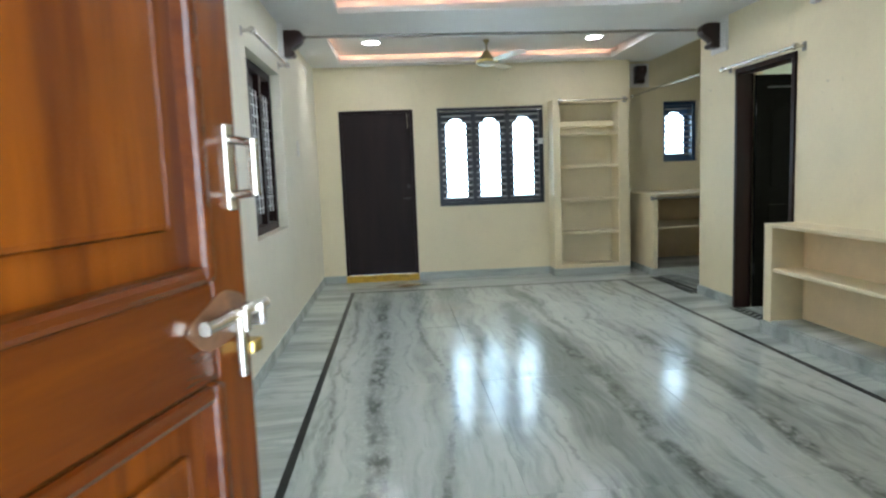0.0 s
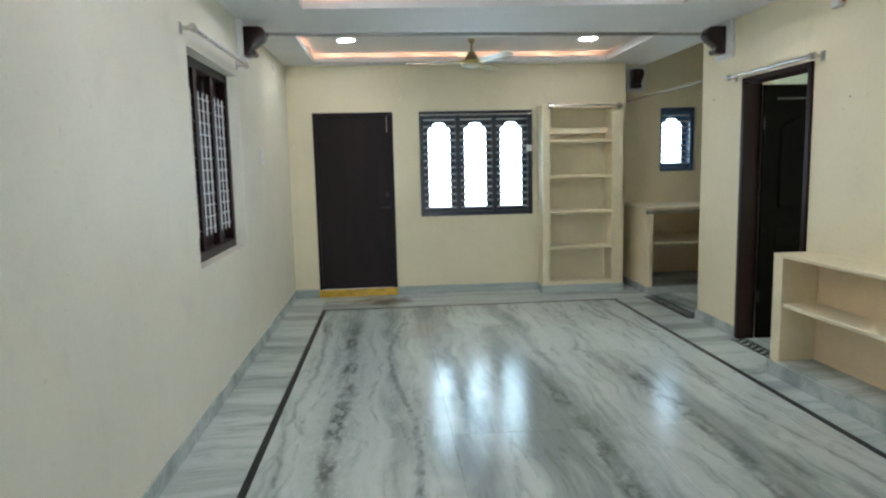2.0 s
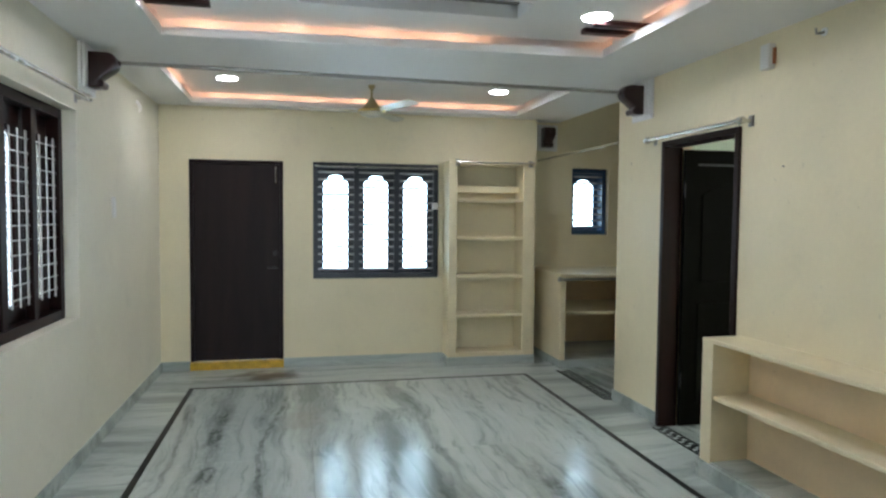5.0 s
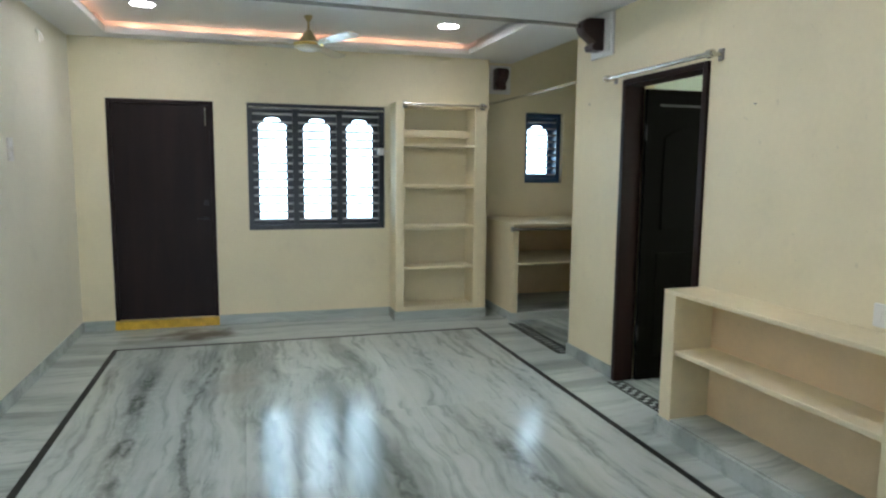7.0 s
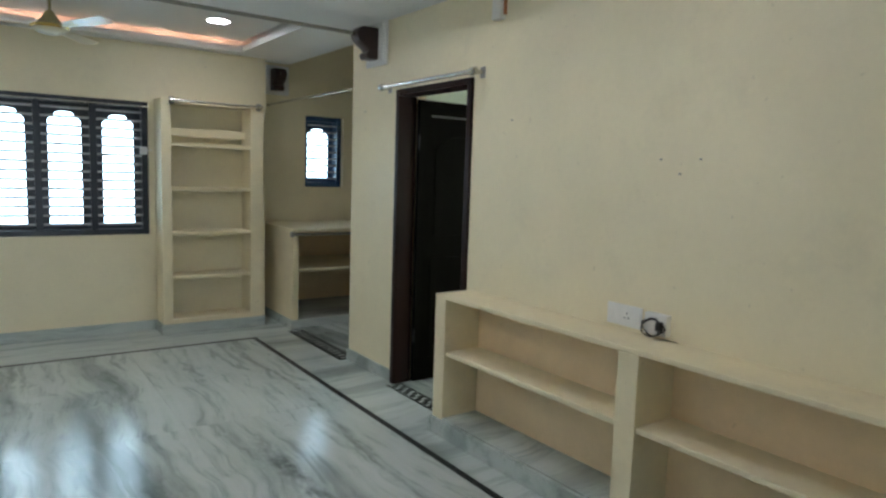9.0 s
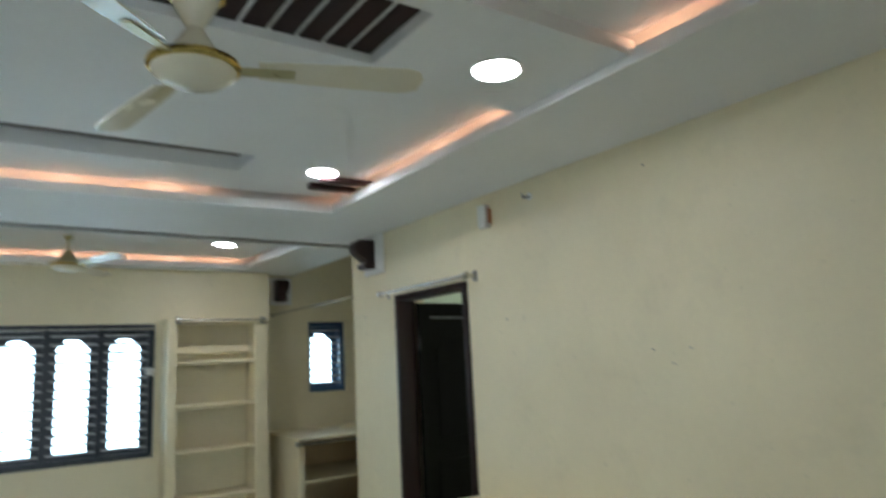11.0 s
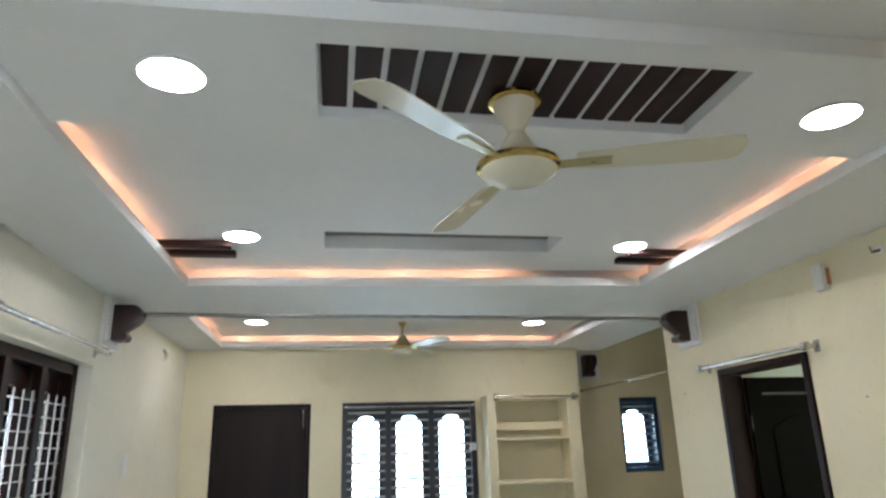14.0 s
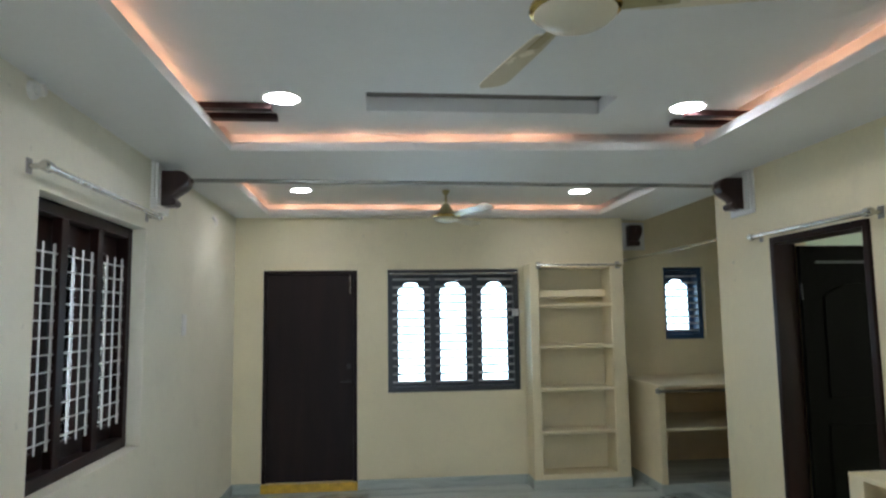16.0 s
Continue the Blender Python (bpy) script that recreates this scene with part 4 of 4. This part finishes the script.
for k in range(loops):
    a = k * 2 * math.pi / 11
    sp.points[k].co = (-0.055 - 0.012 * math.sin(a * 0.7), 0.055 * math.cos(a) + 0.01 * math.sin(2.3 * a), 0.038 * math.sin(a) - 0.008 + 0.006 * math.cos(3.1 * a), 1)
sp.use_endpoint_u, sp.order_u = True, 4
cord = new("cord", cord_curve)
cord.data.materials.append(BLACK)
cord.parent = box2
cord["label"] = "coiled black cord"
part("plug", boxes((-0.062, -0.035, -0.045, -0.02, -0.02, 0.02), bevel=0.004), BLACK, box2, "black plug")
switch = thing("wall_switch", "small white wall switch plate", "switch", pose(XL, 7.19, 1.59))
part("plate", boxes((0, 0.012, -0.045, 0.045, -0.075, 0.075), bevel=0.004), PLASTIC, switch)
for z in (0.03, -0.03):
    part("rocker", boxes((0.012, 0.018, -0.014, 0.014, z - 0.018, z + 0.018), bevel=0.002), TRIM_WHITE, switch)
holder = thing("lamp_holder", "round white plastic lamp holder on the wall", "lamp holder", pose(XL, 5.04, 2.553, 0, 90, 0))
part("base", lathe([(0.038, 0.0), (0.038, 0.012), (0.03, 0.02), (0.028, 0.02)]), PLASTIC, holder, smooth=True)
part("cup", lathe([(0.024, 0.02), (0.026, 0.05), (0.02, 0.055)]), PLASTIC, holder, smooth=True)
stub = thing("wall_hook", "small dark metal hook with pale plug", "hook", pose(wall_x(4.90), 4.90, 2.503))
part("plug", tubes(((-0.006, 0, 0), (0, 0, 0), 0.022)), TRIM_WHITE, stub)
part("hook", tubes(((-0.05, 0.0, -0.012), (0, 0, 0), 0.007), ((-0.05, 0, -0.012), (-0.055, 0.0, 0.015), 0.005)), DULL, stub)
wire = thing("wire_end", "short loose pale wire ends from the wall", "wire", pose(XL, 7.92, 2.47))
part("strand", tubes(((0, 0, 0), (0.03, -0.02, -0.03), 0.004), ((0.03, -0.02, -0.03), (0.035, -0.03, -0.09), 0.004)), PLASTIC, wire)
part("strand", tubes(((0, 0.03, 0.02), (0.03, 0.05, -0.02), 0.004), ((0.03, 0.05, -0.02), (0.03, 0.06, -0.06), 0.004)), PLASTIC, wire)
tag = thing("window_clip", "small white plastic clip on the window frame", "clip", pose(1.80, YF + 0.02, 1.655))
part("case", boxes((-0.03, 0.03, -0.035, 0, -0.035, 0.035), bevel=0.004), PLASTIC, tag)
part("cord", tubes(((0.03, -0.02, 0.005), (0.075, -0.02, 0.008), 0.004)), PLASTIC, tag)
nail = thing("wall_nail", "small dark nail in the painted wall", "nail", pose(wall_x(4.167), 4.167, 1.622), group="wall nails")
part("shank", tubes(((-0.010, 0, 0.001), (0.004, 0, 0), 0.0022)), BLACK, nail)
part("head", tubes(((-0.013, 0, 0.001), (-0.009, 0, 0.001), 0.0036)), DULL, nail)
for y, z in ((3.975, 1.623), (4.068, 1.56), (5.152, 1.836), (6.856, 1.983), (4.125, 2.469)):
    copy_thing(nail, pose(wall_x(y), y, z))
for x, z in ((0.30, 2.42), (1.30, 2.40), (0.72, 2.44), (2.35, 2.46)):
    copy_thing(nail, pose(x, YF, z, 0, 0, 90))

# ---- floor ----
floor = setting("floor", boxes((XL - T, 5.8, YN - T, YA + T, -0.12, -0.02)), CONCRETE, "polished grey marble slab floor with dark inlay", "floor")
BL, BR, BF, BN = -0.54, 2.57, 8.095, 1.0
LW = 0.02


tilt = random.Random(7)


def slab(x0, x1, y0, y1, mat, z=0.0):
    g = 0.0006
    bm = boxes((x0 + g, x1 - g, y0 + g, y1 - g, -0.02, z))
    tx, ty = tilt.uniform(-0.0012, 0.0), tilt.uniform(-0.0012, 0.0)
    for v in bm.verts:
        if v.co.z > -0.01:
            v.co.z += (tx if v.co.x > (x0 + x1) / 2 else 0) + (ty if v.co.y > (y0 + y1) / 2 else 0)
    return part("marble_slab", bm, mat, floor)


xs = [BL + LW, 0.48, 1.52, BR - LW]
ys = [BN + LW, 1.70, 3.20, 4.70, 6.21, BF - LW]
for i in range(3):
    for j in range(5):
        slab(xs[i], xs[i + 1], ys[j], ys[j + 1], MARBLE)
ye = [YN - T] + [1.3 + 0.52 * k for k in range(15)] + [YA]
for j in range(16):
    slab(XL - T, BL - LW, ye[j], ye[j + 1], MARBLE_EDGE)
    slab(BR + LW, XR + 0.11 if ye[j] < 5 else XR, ye[j], ye[j + 1], MARBLE_EDGE)
for a, b in ((BL - LW, 0.5), (0.5, 1.6), (1.6, BR + LW)):
    slab(a, b, BF + LW, YA, MARBLE_EDGE)
    slab(a, b, YN - T, BN - LW, MARBLE_EDGE)
slab(XR, 5.8, 3.0, PIER, MARBLE)
slab(XR, XA, PIER, YA, MARBLE)
for d in ((BL - LW, BL + LW, BN - LW, BF + LW), (BR - LW, BR + LW, BN - LW, BF + LW), (BL + LW, BR - LW, BF - LW, BF + LW), (BL + LW, BR - LW, BN - LW, BN + LW)):
    part("inlay_strip", boxes((*d, -0.02, 0.0)), INLAY, floor, "black stone inlay line")


def key_border(x0, x1, y0, y1, n, ladder):
    """An inlay strip: two black lines with rungs or staggered blocks between."""
    w = 0.014
    step = (y1 - y0) / n
    for a, b in ((x0, x0 + w), (x1 - w, x1)):
        part("inlay_strip", boxes((a, b, y0, y1, -0.019, 0.003)), INLAY, floor)
    xa, xb = x0 + w + 0.010, x1 - w - 0.010
    xm = (xa + xb) / 2
    if ladder:
        for a, b in ((xa, xa + 0.007), (xb - 0.007, xb)):
            part("inlay_strip", boxes((a, b, y0, y1, -0.019, 0.003)), INLAY, floor)
    for k in range(n):
        y = y0 + k * step
        if ladder:
            part("inlay_piece", boxes((xa + 0.007, xb - 0.007, y, y + step * 0.32, -0.019, 0.003)), INLAY, floor)
        else:
            part("inlay_piece", boxes((xa, xm - 0.003, y, y + step * 0.5, -0.019, 0.003)), INLAY, floor)
            part("inlay_piece", boxes((xm + 0.003, xb, y + step * 0.45, y + step * 0.95, -0.019, 0.003)), INLAY, floor)


key_border(2.93, 3.075, 7.09, 8.18, 15, True)
key_border(2.94, 3.06, D2[0] + 0.045, D2[1] - 0.045, 10, False)
